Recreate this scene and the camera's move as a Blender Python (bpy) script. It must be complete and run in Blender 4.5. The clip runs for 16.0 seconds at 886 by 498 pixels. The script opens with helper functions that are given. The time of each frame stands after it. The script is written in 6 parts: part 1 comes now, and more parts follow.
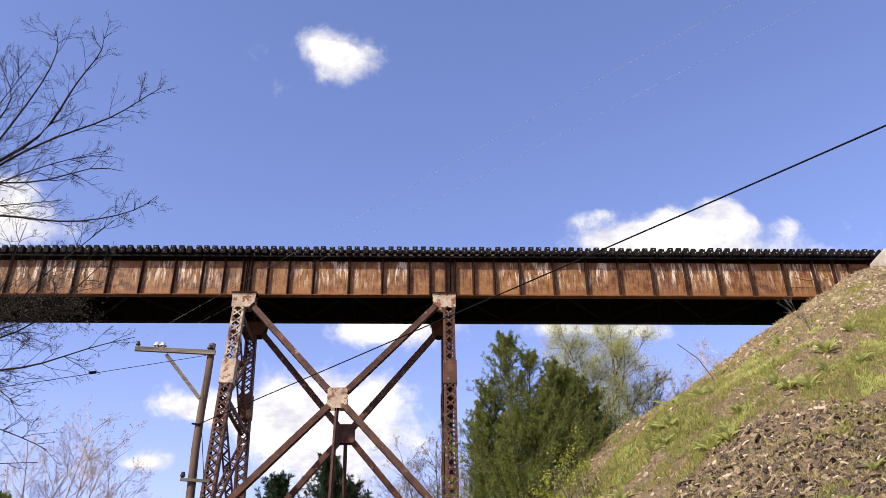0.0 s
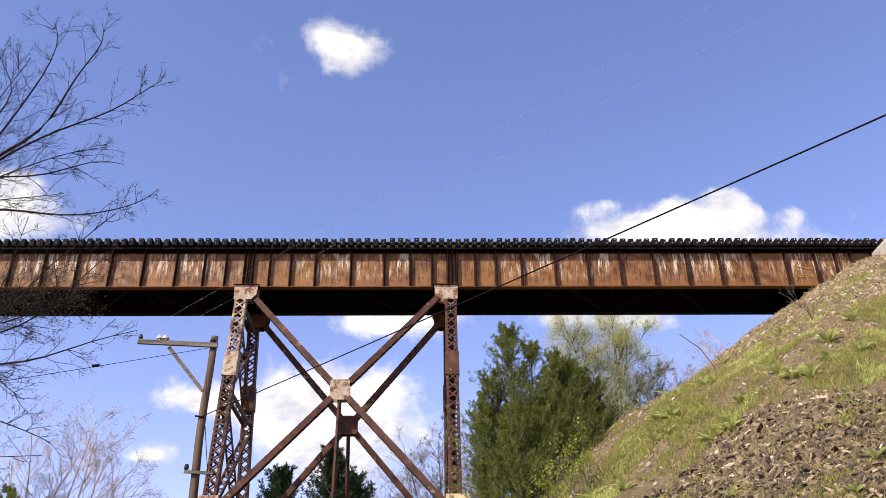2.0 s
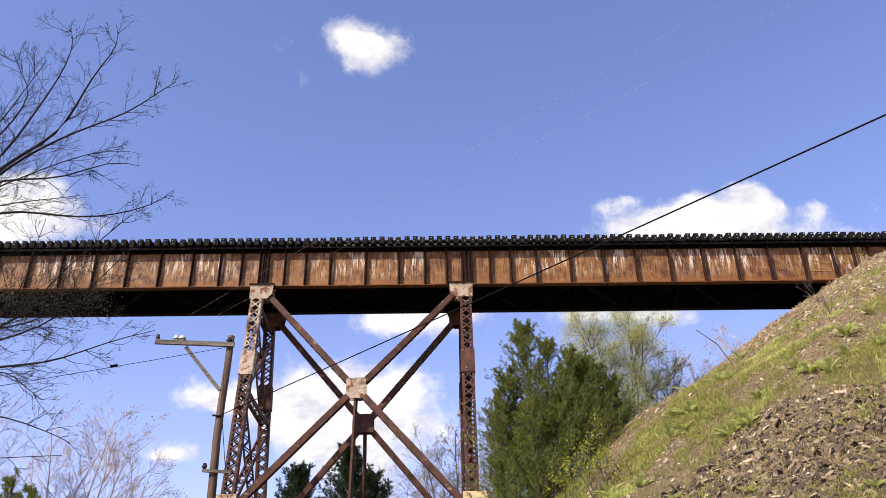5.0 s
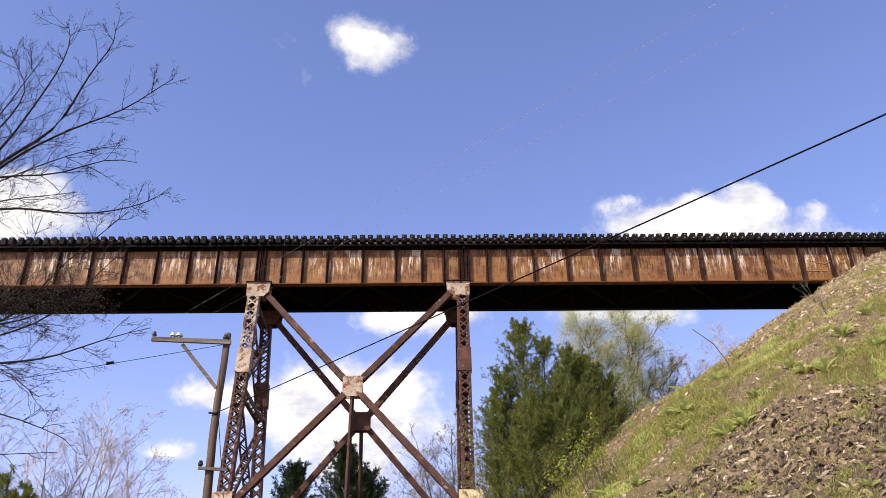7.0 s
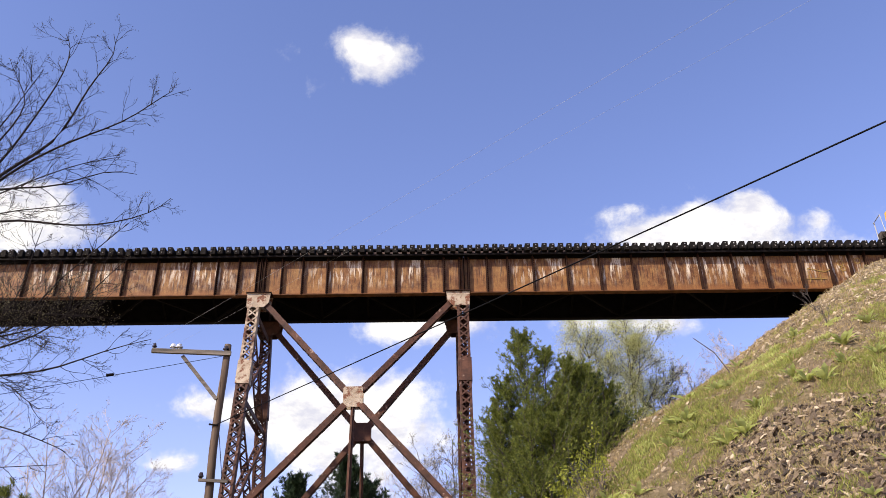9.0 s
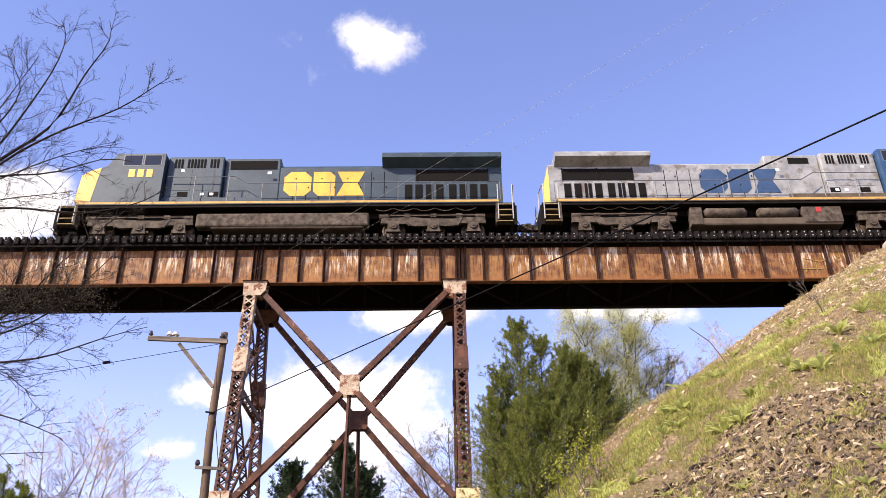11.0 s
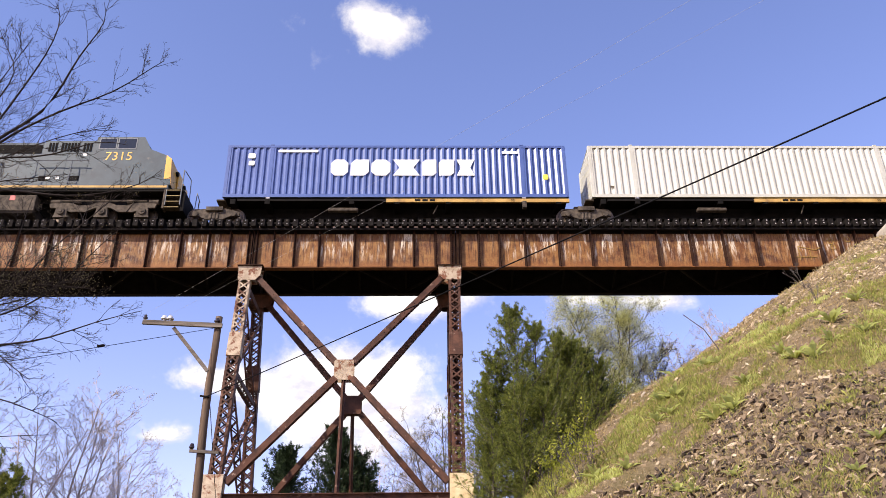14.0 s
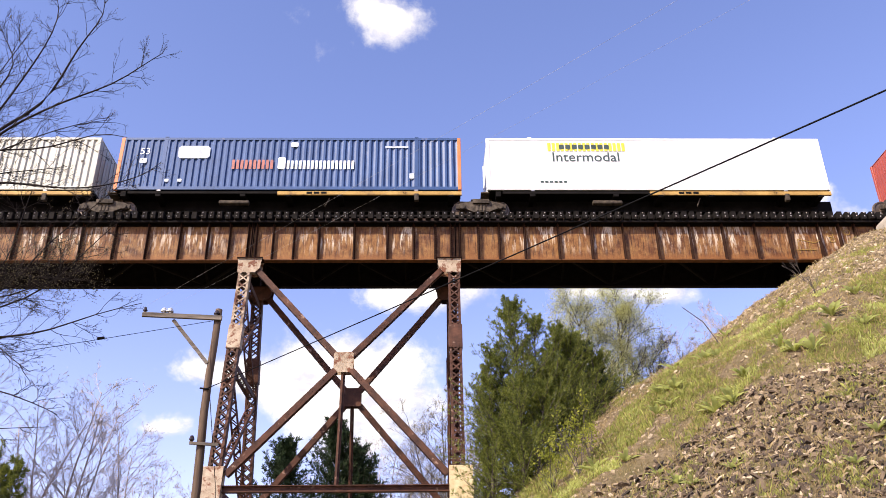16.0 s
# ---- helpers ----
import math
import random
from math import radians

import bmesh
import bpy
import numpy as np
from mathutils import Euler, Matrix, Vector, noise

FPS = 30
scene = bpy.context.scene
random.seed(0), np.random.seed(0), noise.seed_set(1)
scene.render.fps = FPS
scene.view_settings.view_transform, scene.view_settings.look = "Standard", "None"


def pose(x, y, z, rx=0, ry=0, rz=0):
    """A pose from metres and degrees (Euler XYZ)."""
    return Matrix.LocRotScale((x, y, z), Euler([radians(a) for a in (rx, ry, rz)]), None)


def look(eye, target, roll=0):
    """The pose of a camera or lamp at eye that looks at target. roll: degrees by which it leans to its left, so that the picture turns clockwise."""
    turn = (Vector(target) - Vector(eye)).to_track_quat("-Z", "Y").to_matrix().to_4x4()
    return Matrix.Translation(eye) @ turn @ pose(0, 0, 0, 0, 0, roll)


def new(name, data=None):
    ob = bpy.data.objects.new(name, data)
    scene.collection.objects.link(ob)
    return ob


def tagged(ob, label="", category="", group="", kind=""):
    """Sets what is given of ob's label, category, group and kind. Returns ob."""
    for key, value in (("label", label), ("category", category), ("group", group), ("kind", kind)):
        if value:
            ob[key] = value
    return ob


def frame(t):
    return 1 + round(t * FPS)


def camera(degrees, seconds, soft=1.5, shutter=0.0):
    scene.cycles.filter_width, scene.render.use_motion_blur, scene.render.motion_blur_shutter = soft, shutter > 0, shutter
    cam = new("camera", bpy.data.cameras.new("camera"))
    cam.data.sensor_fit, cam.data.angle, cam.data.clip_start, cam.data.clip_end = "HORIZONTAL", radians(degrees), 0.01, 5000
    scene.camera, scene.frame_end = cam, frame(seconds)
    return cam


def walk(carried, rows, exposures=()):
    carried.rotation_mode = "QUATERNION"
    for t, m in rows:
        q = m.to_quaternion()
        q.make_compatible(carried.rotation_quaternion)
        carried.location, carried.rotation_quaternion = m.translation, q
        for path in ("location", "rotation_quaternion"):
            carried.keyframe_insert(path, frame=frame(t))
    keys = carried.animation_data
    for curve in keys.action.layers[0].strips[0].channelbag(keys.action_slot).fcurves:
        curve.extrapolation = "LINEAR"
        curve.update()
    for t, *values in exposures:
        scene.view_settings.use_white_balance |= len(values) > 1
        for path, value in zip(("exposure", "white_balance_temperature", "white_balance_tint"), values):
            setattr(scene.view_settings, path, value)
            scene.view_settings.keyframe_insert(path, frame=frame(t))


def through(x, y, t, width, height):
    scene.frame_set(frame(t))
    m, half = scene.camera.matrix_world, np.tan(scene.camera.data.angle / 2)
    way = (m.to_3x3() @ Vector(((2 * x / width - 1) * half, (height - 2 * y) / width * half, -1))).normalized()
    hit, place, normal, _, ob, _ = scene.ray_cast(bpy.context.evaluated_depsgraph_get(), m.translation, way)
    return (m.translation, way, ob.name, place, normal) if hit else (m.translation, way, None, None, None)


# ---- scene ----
cam = camera(54.23, 16.0, soft=0.7)
EYE = Vector((0.0, 0.0, 1.6))


def aim(yaw, pitch, roll):
    """The hand-held camera turns on one spot: yaw to the right, pitch up, lean to the left."""
    a, b = radians(yaw), radians(pitch)
    return look(EYE, EYE + 10 * Vector((math.sin(a) * math.cos(b), math.cos(a) * math.cos(b), math.sin(b))), roll)


EXPO = ((0.0, 1.15, 6800, 11), (9.2, 1.15, 6800, 11), (11.3, 1.58, 7050, 15), (13.0, 1.57, 7050, 15), (13.5, 1.58, 7050, 15), (14.0, 1.30, 6980, 14), (15.0, 1.28, 6980, 14), (16.0, 1.38, 6980, 14))
TURNS = (
    (0.0, 1.702, 29.747, -0.535),
    (0.5, 1.297, 29.385, -0.505),
    (1.0, 1.298, 29.165, -0.788),
    (1.5, 1.620, 29.146, -0.858),
    (2.0, 1.572, 29.180, -0.797),
    (2.5, 1.311, 29.080, -0.780),
    (3.0, 1.307, 29.018, -0.846),
    (3.5, 1.045, 29.049, -0.847),
    (4.0, 0.320, 29.032, -0.940),
    (6.5, 0.742, 29.058, -0.661),
    (7.0, 0.684, 28.937, -0.680),
    (7.5, 0.694, 29.025, -0.776),
    (8.0, 0.694, 29.086, -0.770),
    (8.5, 0.717, 29.287, -0.869),
    (9.0, 0.697, 29.600, -0.975),
    (11.5, 0.987, 28.637, -0.860),
    (12.0, 1.049, 28.425, -0.799),
    (12.5, 1.163, 28.117, -0.731),
    (13.0, 1.129, 28.165, -0.702),
    (13.5, 1.195, 28.113, -0.660),
    (14.0, 1.280, 27.901, -0.674),
    (14.5, 1.270, 27.816, -0.632),
    (15.0, 1.198, 27.670, -0.546),
    (15.5, 1.229, 27.584, -0.541),
    (16.0, 1.299, 27.413, -0.645))
walk(cam, [(t, aim(y, p, r)) for t, y, p, r in TURNS], exposures=EXPO)

# ---- world, sun ----
SUN_TO = Vector((-0.60, -0.52, 0.62)).normalized()
world = bpy.data.worlds.new("sky")
scene.world = world
world.use_nodes = True
wn = world.node_tree
wn.nodes.clear()
sky = wn.nodes.new("ShaderNodeTexSky")
sky.sky_type, sky.sun_disc = "NISHITA", False
sky.sun_elevation = math.asin(SUN_TO.z)
sky.sun_rotation = math.atan2(SUN_TO.x, SUN_TO.y)
sky.altitude, sky.air_density, sky.dust_density, sky.ozone_density = 200, 1.0, 0.6, 2.2
tint = wn.nodes.new("ShaderNodeMix")
tint.data_type, tint.blend_type = "RGBA", "MULTIPLY"
tint.inputs["Factor"].default_value = 1.0
haze_way = wn.nodes.new("ShaderNodeTexCoord")
haze_split = wn.nodes.new("ShaderNodeSeparateXYZ")
haze = wn.nodes.new("ShaderNodeValToRGB")
haze.color_ramp.elements.new(0.5)
for el, (pos, col) in zip(haze.color_ramp.elements, ((0.15, (0.93, 0.73, 0.84, 1)), (0.42, (0.75, 0.66, 0.83, 1)), (0.72, (0.685, 0.625, 0.81, 1)))):
    el.position, el.color = pos, col
wn.links.new(haze_way.outputs["Generated"], haze_split.inputs[0])
wn.links.new(haze_split.outputs["Z"], haze.inputs[0])
wn.links.new(haze.outputs[0], tint.inputs["B"])
bg = wn.nodes.new("ShaderNodeBackground")
bg.inputs["Strength"].default_value = 0.15
wo = wn.nodes.new("ShaderNodeOutputWorld")
wn.links.new(sky.outputs[0], tint.inputs["A"])
wn.links.new(tint.outputs["Result"], bg.inputs[0])
wn.links.new(bg.outputs[0], wo.inputs[0])

sun_data = bpy.data.lights.new("sun", "SUN")
sun_data.energy, sun_data.angle, sun_data.color = 3.0, radians(0.53), (1.0, 0.93, 0.82)
sun = new("sun", sun_data)
sun.matrix_basis = look(SUN_TO * 300, (0, 0, 0))


# ---- materials ----
def nodes_of(name):
    m = bpy.data.materials.new(name)
    m.use_nodes = True
    nt = m.node_tree
    b = nt.nodes["Principled BSDF"]
    return m, nt, b


def noise_node(nt, scale, detail=6, rough=0.6, stretch=(1, 1, 1), source="Object", offset=(0, 0, 0)):
    tc = nt.nodes.new("ShaderNodeTexCoord")
    mp = nt.nodes.new("ShaderNodeMapping")
    mp.inputs["Scale"].default_value = stretch
    mp.inputs["Location"].default_value = offset
    n = nt.nodes.new("ShaderNodeTexNoise")
    n.inputs["Scale"].default_value, n.inputs["Detail"].default_value, n.inputs["Roughness"].default_value = scale, detail, rough
    nt.links.new(tc.outputs[source], mp.inputs[0])
    nt.links.new(mp.outputs[0], n.inputs["Vector"])
    return n.outputs["Fac"]


def ramp(nt, fac, stops):
    r = nt.nodes.new("ShaderNodeValToRGB")
    e = r.color_ramp.elements
    while len(e) < len(stops):
        e.new(0.5)
    for el, (pos, col) in zip(e, stops):
        el.position = pos
        el.color = (*col, 1) if len(col) == 3 else col
    nt.links.new(fac, r.inputs[0])
    return r.outputs[0]


def mixc(nt, fac, a, b, blend="MIX"):
    m = nt.nodes.new("ShaderNodeMix")
    m.data_type, m.blend_type = "RGBA", blend
    for sock, v in (("Factor", fac), ("A", a), ("B", b)):
        if isinstance(v, bpy.types.NodeSocket):
            nt.links.new(v, m.inputs[sock])
        elif sock == "Factor":
            m.inputs[sock].default_value = v
        else:
            m.inputs[sock].default_value = (*v, 1)
    return m.outputs["Result"]


def bump(nt, b, fac, strength=0.3, distance=0.02):
    n = nt.nodes.new("ShaderNodeBump")
    n.inputs["Strength"].default_value, n.inputs["Distance"].default_value = strength, distance
    nt.links.new(fac, n.inputs["Height"])
    nt.links.new(n.outputs[0], b.inputs["Normal"])


def bw(*stops):
    return [(p, (v, v, v)) for p, v in stops]


def surface(name, dark, light, scale=4.0, rough=0.6, metal=0.0, fine=40.0, relief=0.2, depth=0.01, wear=None, wear_at=0.62, wear_scale=2.0, stretch=(1, 1, 1), vary=0.0, source="Object"):
    """A surface of two tones with fine grain, relief and, where given, patches of wear."""
    m, nt, b = nodes_of(name)
    big = noise_node(nt, scale, 5, 0.6, stretch, source)
    small = noise_node(nt, fine, 4, 0.6, stretch, source)
    c = ramp(nt, big, [(0.3, dark), (0.7, light)])
    c = mixc(nt, 0.35, c, ramp(nt, small, bw((0.3, 0.55), (0.7, 1.0))), "MULTIPLY")
    if wear:
        w = noise_node(nt, wear_scale, 8, 0.65, stretch, source, (7, 3, 5))
        c = mixc(nt, ramp(nt, w, bw((wear_at - 0.04, 0.0), (wear_at + 0.06, 1.0))), c, wear)
    if vary:
        oi = nt.nodes.new("ShaderNodeObjectInfo")
        c = mixc(nt, vary, c, ramp(nt, oi.outputs["Random"], bw((0, 0.35), (1, 1.0))), "MULTIPLY")
    nt.links.new(c, b.inputs["Base Color"])
    b.inputs["Roughness"].default_value, b.inputs["Metallic"].default_value = rough, metal
    if rough >= 0.6:
        b.inputs["Specular IOR Level"].default_value = 0.08 if max(light) < 0.09 else 0.22
    if relief:
        bump(nt, b, small, relief, depth)
    return m


def plain(name, col, rough=0.5, metal=0.0, amount=0.25, scale=8.0):
    d = tuple(v * (1 - amount) for v in col)
    return surface(name, d, col, scale, rough, metal, 60.0, 0.05, 0.004)


def make_rusty_web():
    """Weathered girder plate: brown rust, maroon old paint, pale runs from the top, orange along the bottom."""
    m, nt, b = nodes_of("rusty_web_plate")
    big = noise_node(nt, 0.55, 5, 0.6)
    mid = noise_node(nt, 2.2, 6, 0.65)
    fine = noise_node(nt, 26, 5, 0.7)
    runs = noise_node(nt, 7.5, 6, 0.66, (1, 1, 0.13))
    runs2 = noise_node(nt, 13.0, 4, 0.6, (1, 1, 0.10), offset=(3, 1, 2))
    patch = noise_node(nt, 0.42, 3, 0.5, (1, 1, 0.6), offset=(11, 4, 1))
    c = ramp(nt, big, [(0.30, (0.085, 0.030, 0.012)), (0.50, (0.18, 0.072, 0.024)), (0.70, (0.29, 0.128, 0.034))])
    c = mixc(nt, ramp(nt, mid, bw((0.42, 0.0), (0.66, 0.85))), c, (0.35, 0.185, 0.066))
    c = mixc(nt, ramp(nt, runs2, bw((0.34, 0.85), (0.52, 0.0))), c, (0.050, 0.019, 0.012))
    tc = nt.nodes.new("ShaderNodeTexCoord")
    sep = nt.nodes.new("ShaderNodeSeparateXYZ")
    nt.links.new(tc.outputs["Object"], sep.inputs[0])
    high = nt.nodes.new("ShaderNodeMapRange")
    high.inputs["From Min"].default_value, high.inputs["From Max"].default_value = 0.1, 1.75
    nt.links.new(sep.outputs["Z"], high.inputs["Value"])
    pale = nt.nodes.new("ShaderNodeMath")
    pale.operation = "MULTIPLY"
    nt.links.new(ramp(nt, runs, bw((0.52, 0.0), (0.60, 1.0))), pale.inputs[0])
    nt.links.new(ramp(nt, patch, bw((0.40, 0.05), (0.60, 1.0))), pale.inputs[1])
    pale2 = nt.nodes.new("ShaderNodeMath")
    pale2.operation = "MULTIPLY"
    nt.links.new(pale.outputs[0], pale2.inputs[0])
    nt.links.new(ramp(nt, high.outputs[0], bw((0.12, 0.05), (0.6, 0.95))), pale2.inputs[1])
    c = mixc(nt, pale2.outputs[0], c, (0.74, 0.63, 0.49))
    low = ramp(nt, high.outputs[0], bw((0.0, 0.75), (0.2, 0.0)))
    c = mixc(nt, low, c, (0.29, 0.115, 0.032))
    c = mixc(nt, 0.55, c, ramp(nt, fine, bw((0.35, 0.35), (0.62, 1.0))), "MULTIPLY")
    nt.links.new(c, b.inputs["Base Color"])
    b.inputs["Roughness"].default_value = 0.62
    b.inputs["Specular IOR Level"].default_value = 0.25
    bump(nt, b, fine, 0.25, 0.01)
    return m


def leaf_material(name, dark, light, rough=0.6, through=0.25):
    m, nt, b = nodes_of(name)
    geo = nt.nodes.new("ShaderNodeNewGeometry")
    c = ramp(nt, geo.outputs["Random Per Island"], [(0.0, dark), (1.0, light)])
    c = mixc(nt, 0.5, c, ramp(nt, noise_node(nt, 1.3, 3), bw((0.3, 0.5), (0.7, 1.0))), "MULTIPLY")
    nt.links.new(c, b.inputs["Base Color"])
    b.inputs["Roughness"].default_value = rough
    b.inputs["Specular IOR Level"].default_value = 0.15
    tr = nt.nodes.new("ShaderNodeBsdfTranslucent")
    nt.links.new(c, tr.inputs[0])
    ms = nt.nodes.new("ShaderNodeMixShader")
    ms.inputs[0].default_value = through
    nt.links.new(b.outputs[0], ms.inputs[1])
    nt.links.new(tr.outputs[0], ms.inputs[2])
    nt.links.new(ms.outputs[0], nt.nodes["Material Output"].inputs[0])
    return m


RUST_WEB = make_rusty_web()
RUST = surface("rusted_iron", (0.034, 0.016, 0.011), (0.118, 0.050, 0.029), 2.5, 0.7, 0.0, 30, 0.25, 0.008, (0.30, 0.20, 0.15), 0.64, 3.0)
RUST_ORANGE = surface("orange_rusted_flange", (0.085, 0.034, 0.014), (0.21, 0.085, 0.028), 3.0, 0.7, 0.0, 30, 0.2)
# Darker copy of the rust, with shade put into the colour.
RUST_DARK_SHADED = surface("dark_shaded_rusted_iron", (0.020, 0.010, 0.007), (0.052, 0.023, 0.014), 3.0, 0.75, 0.0, 30, 0.2)
PALE_IRON = surface("flaking_pale_paint", (0.30, 0.225, 0.15), (0.54, 0.44, 0.32), 3.0, 0.65, 0.0, 30, 0.25, 0.008, (0.16, 0.06, 0.03), 0.535, 4.5)
CREAM_IRON = surface("flaking_cream_paint", (0.50, 0.38, 0.20), (0.68, 0.56, 0.34), 3.0, 0.65, 0.0, 30, 0.25, 0.008, (0.25, 0.10, 0.045), 0.60, 2.6)
# Black fittings, and girder iron with the underside's shade put into its colour.
BLACK_AND_SHADED_IRON = surface("black_and_shaded_iron", (0.006, 0.005, 0.0045), (0.014, 0.011, 0.010), 3.0, 0.8, 0.0, 30, 0.2)
TIE_WOOD = surface("creosoted_timber", (0.008, 0.007, 0.006), (0.022, 0.018, 0.016), 3.0, 0.8, 0.0, 22, 0.4, 0.01, stretch=(1, 0.15, 1), vary=0.4)
RAIL_STEEL = surface("rail_steel", (0.10, 0.06, 0.04), (0.20, 0.13, 0.09), 4.0, 0.5, 0.5)
BOLT = plain("bright_bolt_head", (0.45, 0.42, 0.40), 0.4, 0.6)
CONCRETE = surface("weathered_concrete", (0.30, 0.27, 0.22), (0.48, 0.43, 0.36), 1.2, 0.9, 0.0, 18, 0.4, 0.02, (0.20, 0.17, 0.13), 0.6, 1.0)
POLE_WOOD = surface("weathered_pole_wood", (0.040, 0.026, 0.017), (0.17, 0.115, 0.078), 6.0, 0.85, 0.0, 30, 0.4, 0.008, stretch=(1, 1, 0.08))
ARM_WOOD = surface("grey_weathered_timber", (0.055, 0.045, 0.036), (0.24, 0.20, 0.16), 6.0, 0.85, 0.0, 30, 0.4, 0.008, stretch=(0.1, 1, 1))
BROWN_GLAZE = plain("brown_glazed_porcelain", (0.03, 0.018, 0.014), 0.2)
WHITE_GLAZE = plain("white_glazed_porcelain", (0.75, 0.76, 0.78), 0.2)
CABLE = plain("black_cable_sheath", (0.008, 0.008, 0.009), 0.8)
LACING = surface("pale_flaked_lacing", (0.22, 0.14, 0.085), (0.56, 0.46, 0.34), 2.0, 0.7, 0.0, 26, 0.2, 0.008, (0.10, 0.04, 0.024), 0.52, 1.6)
OCHRE = plain("faded_ochre_paint", (0.36, 0.22, 0.06), 0.7)
WIRE = plain("weathered_aluminium_wire", (0.38, 0.37, 0.37), 0.6, 0.0)

NAVY = surface("faded_dark_blue_paint", (0.010, 0.024, 0.036), (0.026, 0.054, 0.072), 1.2, 0.58, 0.0, 24, 0.05, 0.004, (0.075, 0.075, 0.07), 0.66, 1.6)
CAB_BLUE = surface("bright_blue_paint", (0.020, 0.058, 0.13), (0.032, 0.085, 0.175), 1.2, 0.35, 0.0, 24, 0.05, 0.004, (0.10, 0.10, 0.11), 0.68, 1.6)
LOCO_GREY = surface("grimy_light_grey_paint", (0.165, 0.17, 0.165), (0.36, 0.365, 0.35), 1.6, 0.45, 0.0, 24, 0.05, 0.004, (0.14, 0.12, 0.095), 0.57, 1.6)
GRIME = surface("brown_road_grime", (0.065, 0.048, 0.032), (0.13, 0.10, 0.072), 1.6, 0.75, 0.0, 26, 0.2)
YELLOW = surface("golden_yellow_paint", (0.58, 0.31, 0.035), (0.78, 0.45, 0.05), 1.5, 0.45, 0.0, 24, 0.05, 0.004, (0.30, 0.20, 0.08), 0.66, 2.0)
LEMON = surface("lemon_yellow_paint", (0.70, 0.55, 0.05), (0.85, 0.70, 0.10), 1.5, 0.45)
LETTER_BLUE = surface("faded_blue_lettering", (0.018, 0.048, 0.11), (0.035, 0.075, 0.15), 2.0, 0.5)
GRILLE = plain("dark_radiator_grille", (0.010, 0.009, 0.008), 0.8)
UNDER = surface("grimy_running_gear", (0.020, 0.015, 0.011), (0.125, 0.098, 0.072), 4.5, 0.8, 0.0, 30, 0.3)
TANK = surface("dark_grimy_tank", (0.022, 0.018, 0.015), (0.055, 0.045, 0.036), 2.0, 0.7)
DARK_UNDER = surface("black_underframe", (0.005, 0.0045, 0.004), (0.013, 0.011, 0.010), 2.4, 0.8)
WHEEL_STEEL = plain("worn_wheel_steel", (0.16, 0.12, 0.09), 0.5, 0.6)
WHITE_PAINT = surface("white_paint", (0.74, 0.74, 0.73), (0.82, 0.82, 0.81), 2.0, 0.45, wear=(0.60, 0.58, 0.54), wear_at=0.70)
RED_MARK = plain("red_marking", (0.45, 0.04, 0.03), 0.5)
HANDRAIL = plain("handrail_paint", (0.11, 0.12, 0.13), 0.5)
GRAB_PAINT = plain("dulled_white_grab_rail", (0.42, 0.42, 0.41), 0.5)

BOX_BLUE = surface("royal_blue_container_paint", (0.055, 0.092, 0.25), (0.085, 0.135, 0.34), 0.8, 0.36, 0.0, 20, 0.06, 0.004, (0.16, 0.19, 0.32), 0.67, 1.2)
BOX_NAVY = surface("navy_container_paint", (0.024, 0.062, 0.165), (0.042, 0.098, 0.245), 0.8, 0.45, 0.0, 20, 0.06, 0.004, (0.18, 0.20, 0.30), 0.68, 1.2)
BOX_GREY = surface("pale_grey_container_paint", (0.43, 0.42, 0.35), (0.56, 0.55, 0.47), 0.7, 0.5, 0.0, 20, 0.06, 0.004, (0.38, 0.35, 0.28), 0.68, 1.4)
BOX_WHITE = surface("white_container_paint", (0.70, 0.71, 0.69), (0.79, 0.79, 0.77), 0.6, 0.4, 0.0, 20, 0.03, 0.003, (0.66, 0.66, 0.63), 0.70, 1.1)
BOX_RED = surface("oxide_red_container_paint", (0.30, 0.055, 0.035), (0.42, 0.085, 0.05), 0.8, 0.5)
ORANGE = surface("orange_paint", (0.62, 0.17, 0.05), (0.78, 0.25, 0.08), 1.5, 0.5)
FADED_ORANGE = surface("faded_orange_lettering", (0.30, 0.11, 0.09), (0.50, 0.17, 0.12), 2.5, 0.55)
FADED_WHITE = surface("faded_white_marking", (0.36, 0.42, 0.50), (0.62, 0.66, 0.70), 3.0, 0.55)
INK = plain("dark_green_ink", (0.05, 0.08, 0.07), 0.5)
STEP_EDGE = surface("worn_step_edge_paint", (0.14, 0.10, 0.05), (0.34, 0.25, 0.10), 6.0, 0.7)
CAR_YELLOW = surface("weathered_wagon_yellow", (0.36, 0.21, 0.06), (0.55, 0.35, 0.11), 1.5, 0.6, wear=(0.20, 0.12, 0.06), wear_at=0.6)

BARK = surface("grey_brown_bark", (0.055, 0.045, 0.038), (0.13, 0.11, 0.095), 5, 0.9, 0.0, 30, 0.4)
BARK_DARK = surface("dark_wet_bark", (0.016, 0.013, 0.013), (0.045, 0.036, 0.032), 5, 0.9, 0.0, 30, 0.4)
BARK_TWIG = surface("mauve_grey_twig_bark", (0.30, 0.245, 0.22), (0.60, 0.51, 0.47), 5, 0.9, 0.0, 30, 0.4)
BUD = leaf_material("opening_buds", (0.07, 0.055, 0.04), (0.18, 0.155, 0.08))
PALE_BUD = leaf_material("pale_opening_buds", (0.30, 0.25, 0.17), (0.52, 0.47, 0.34))
CEDAR = leaf_material("cedar_sprays", (0.050, 0.076, 0.018), (0.34, 0.37, 0.080), 0.75, 0.4)
FIR = leaf_material("dark_conifer_needles", (0.016, 0.032, 0.016), (0.050, 0.078, 0.034), 0.7, 0.15)
SPRING = leaf_material("young_spring_leaves", (0.42, 0.43, 0.14), (0.72, 0.70, 0.33), 0.6, 0.5)
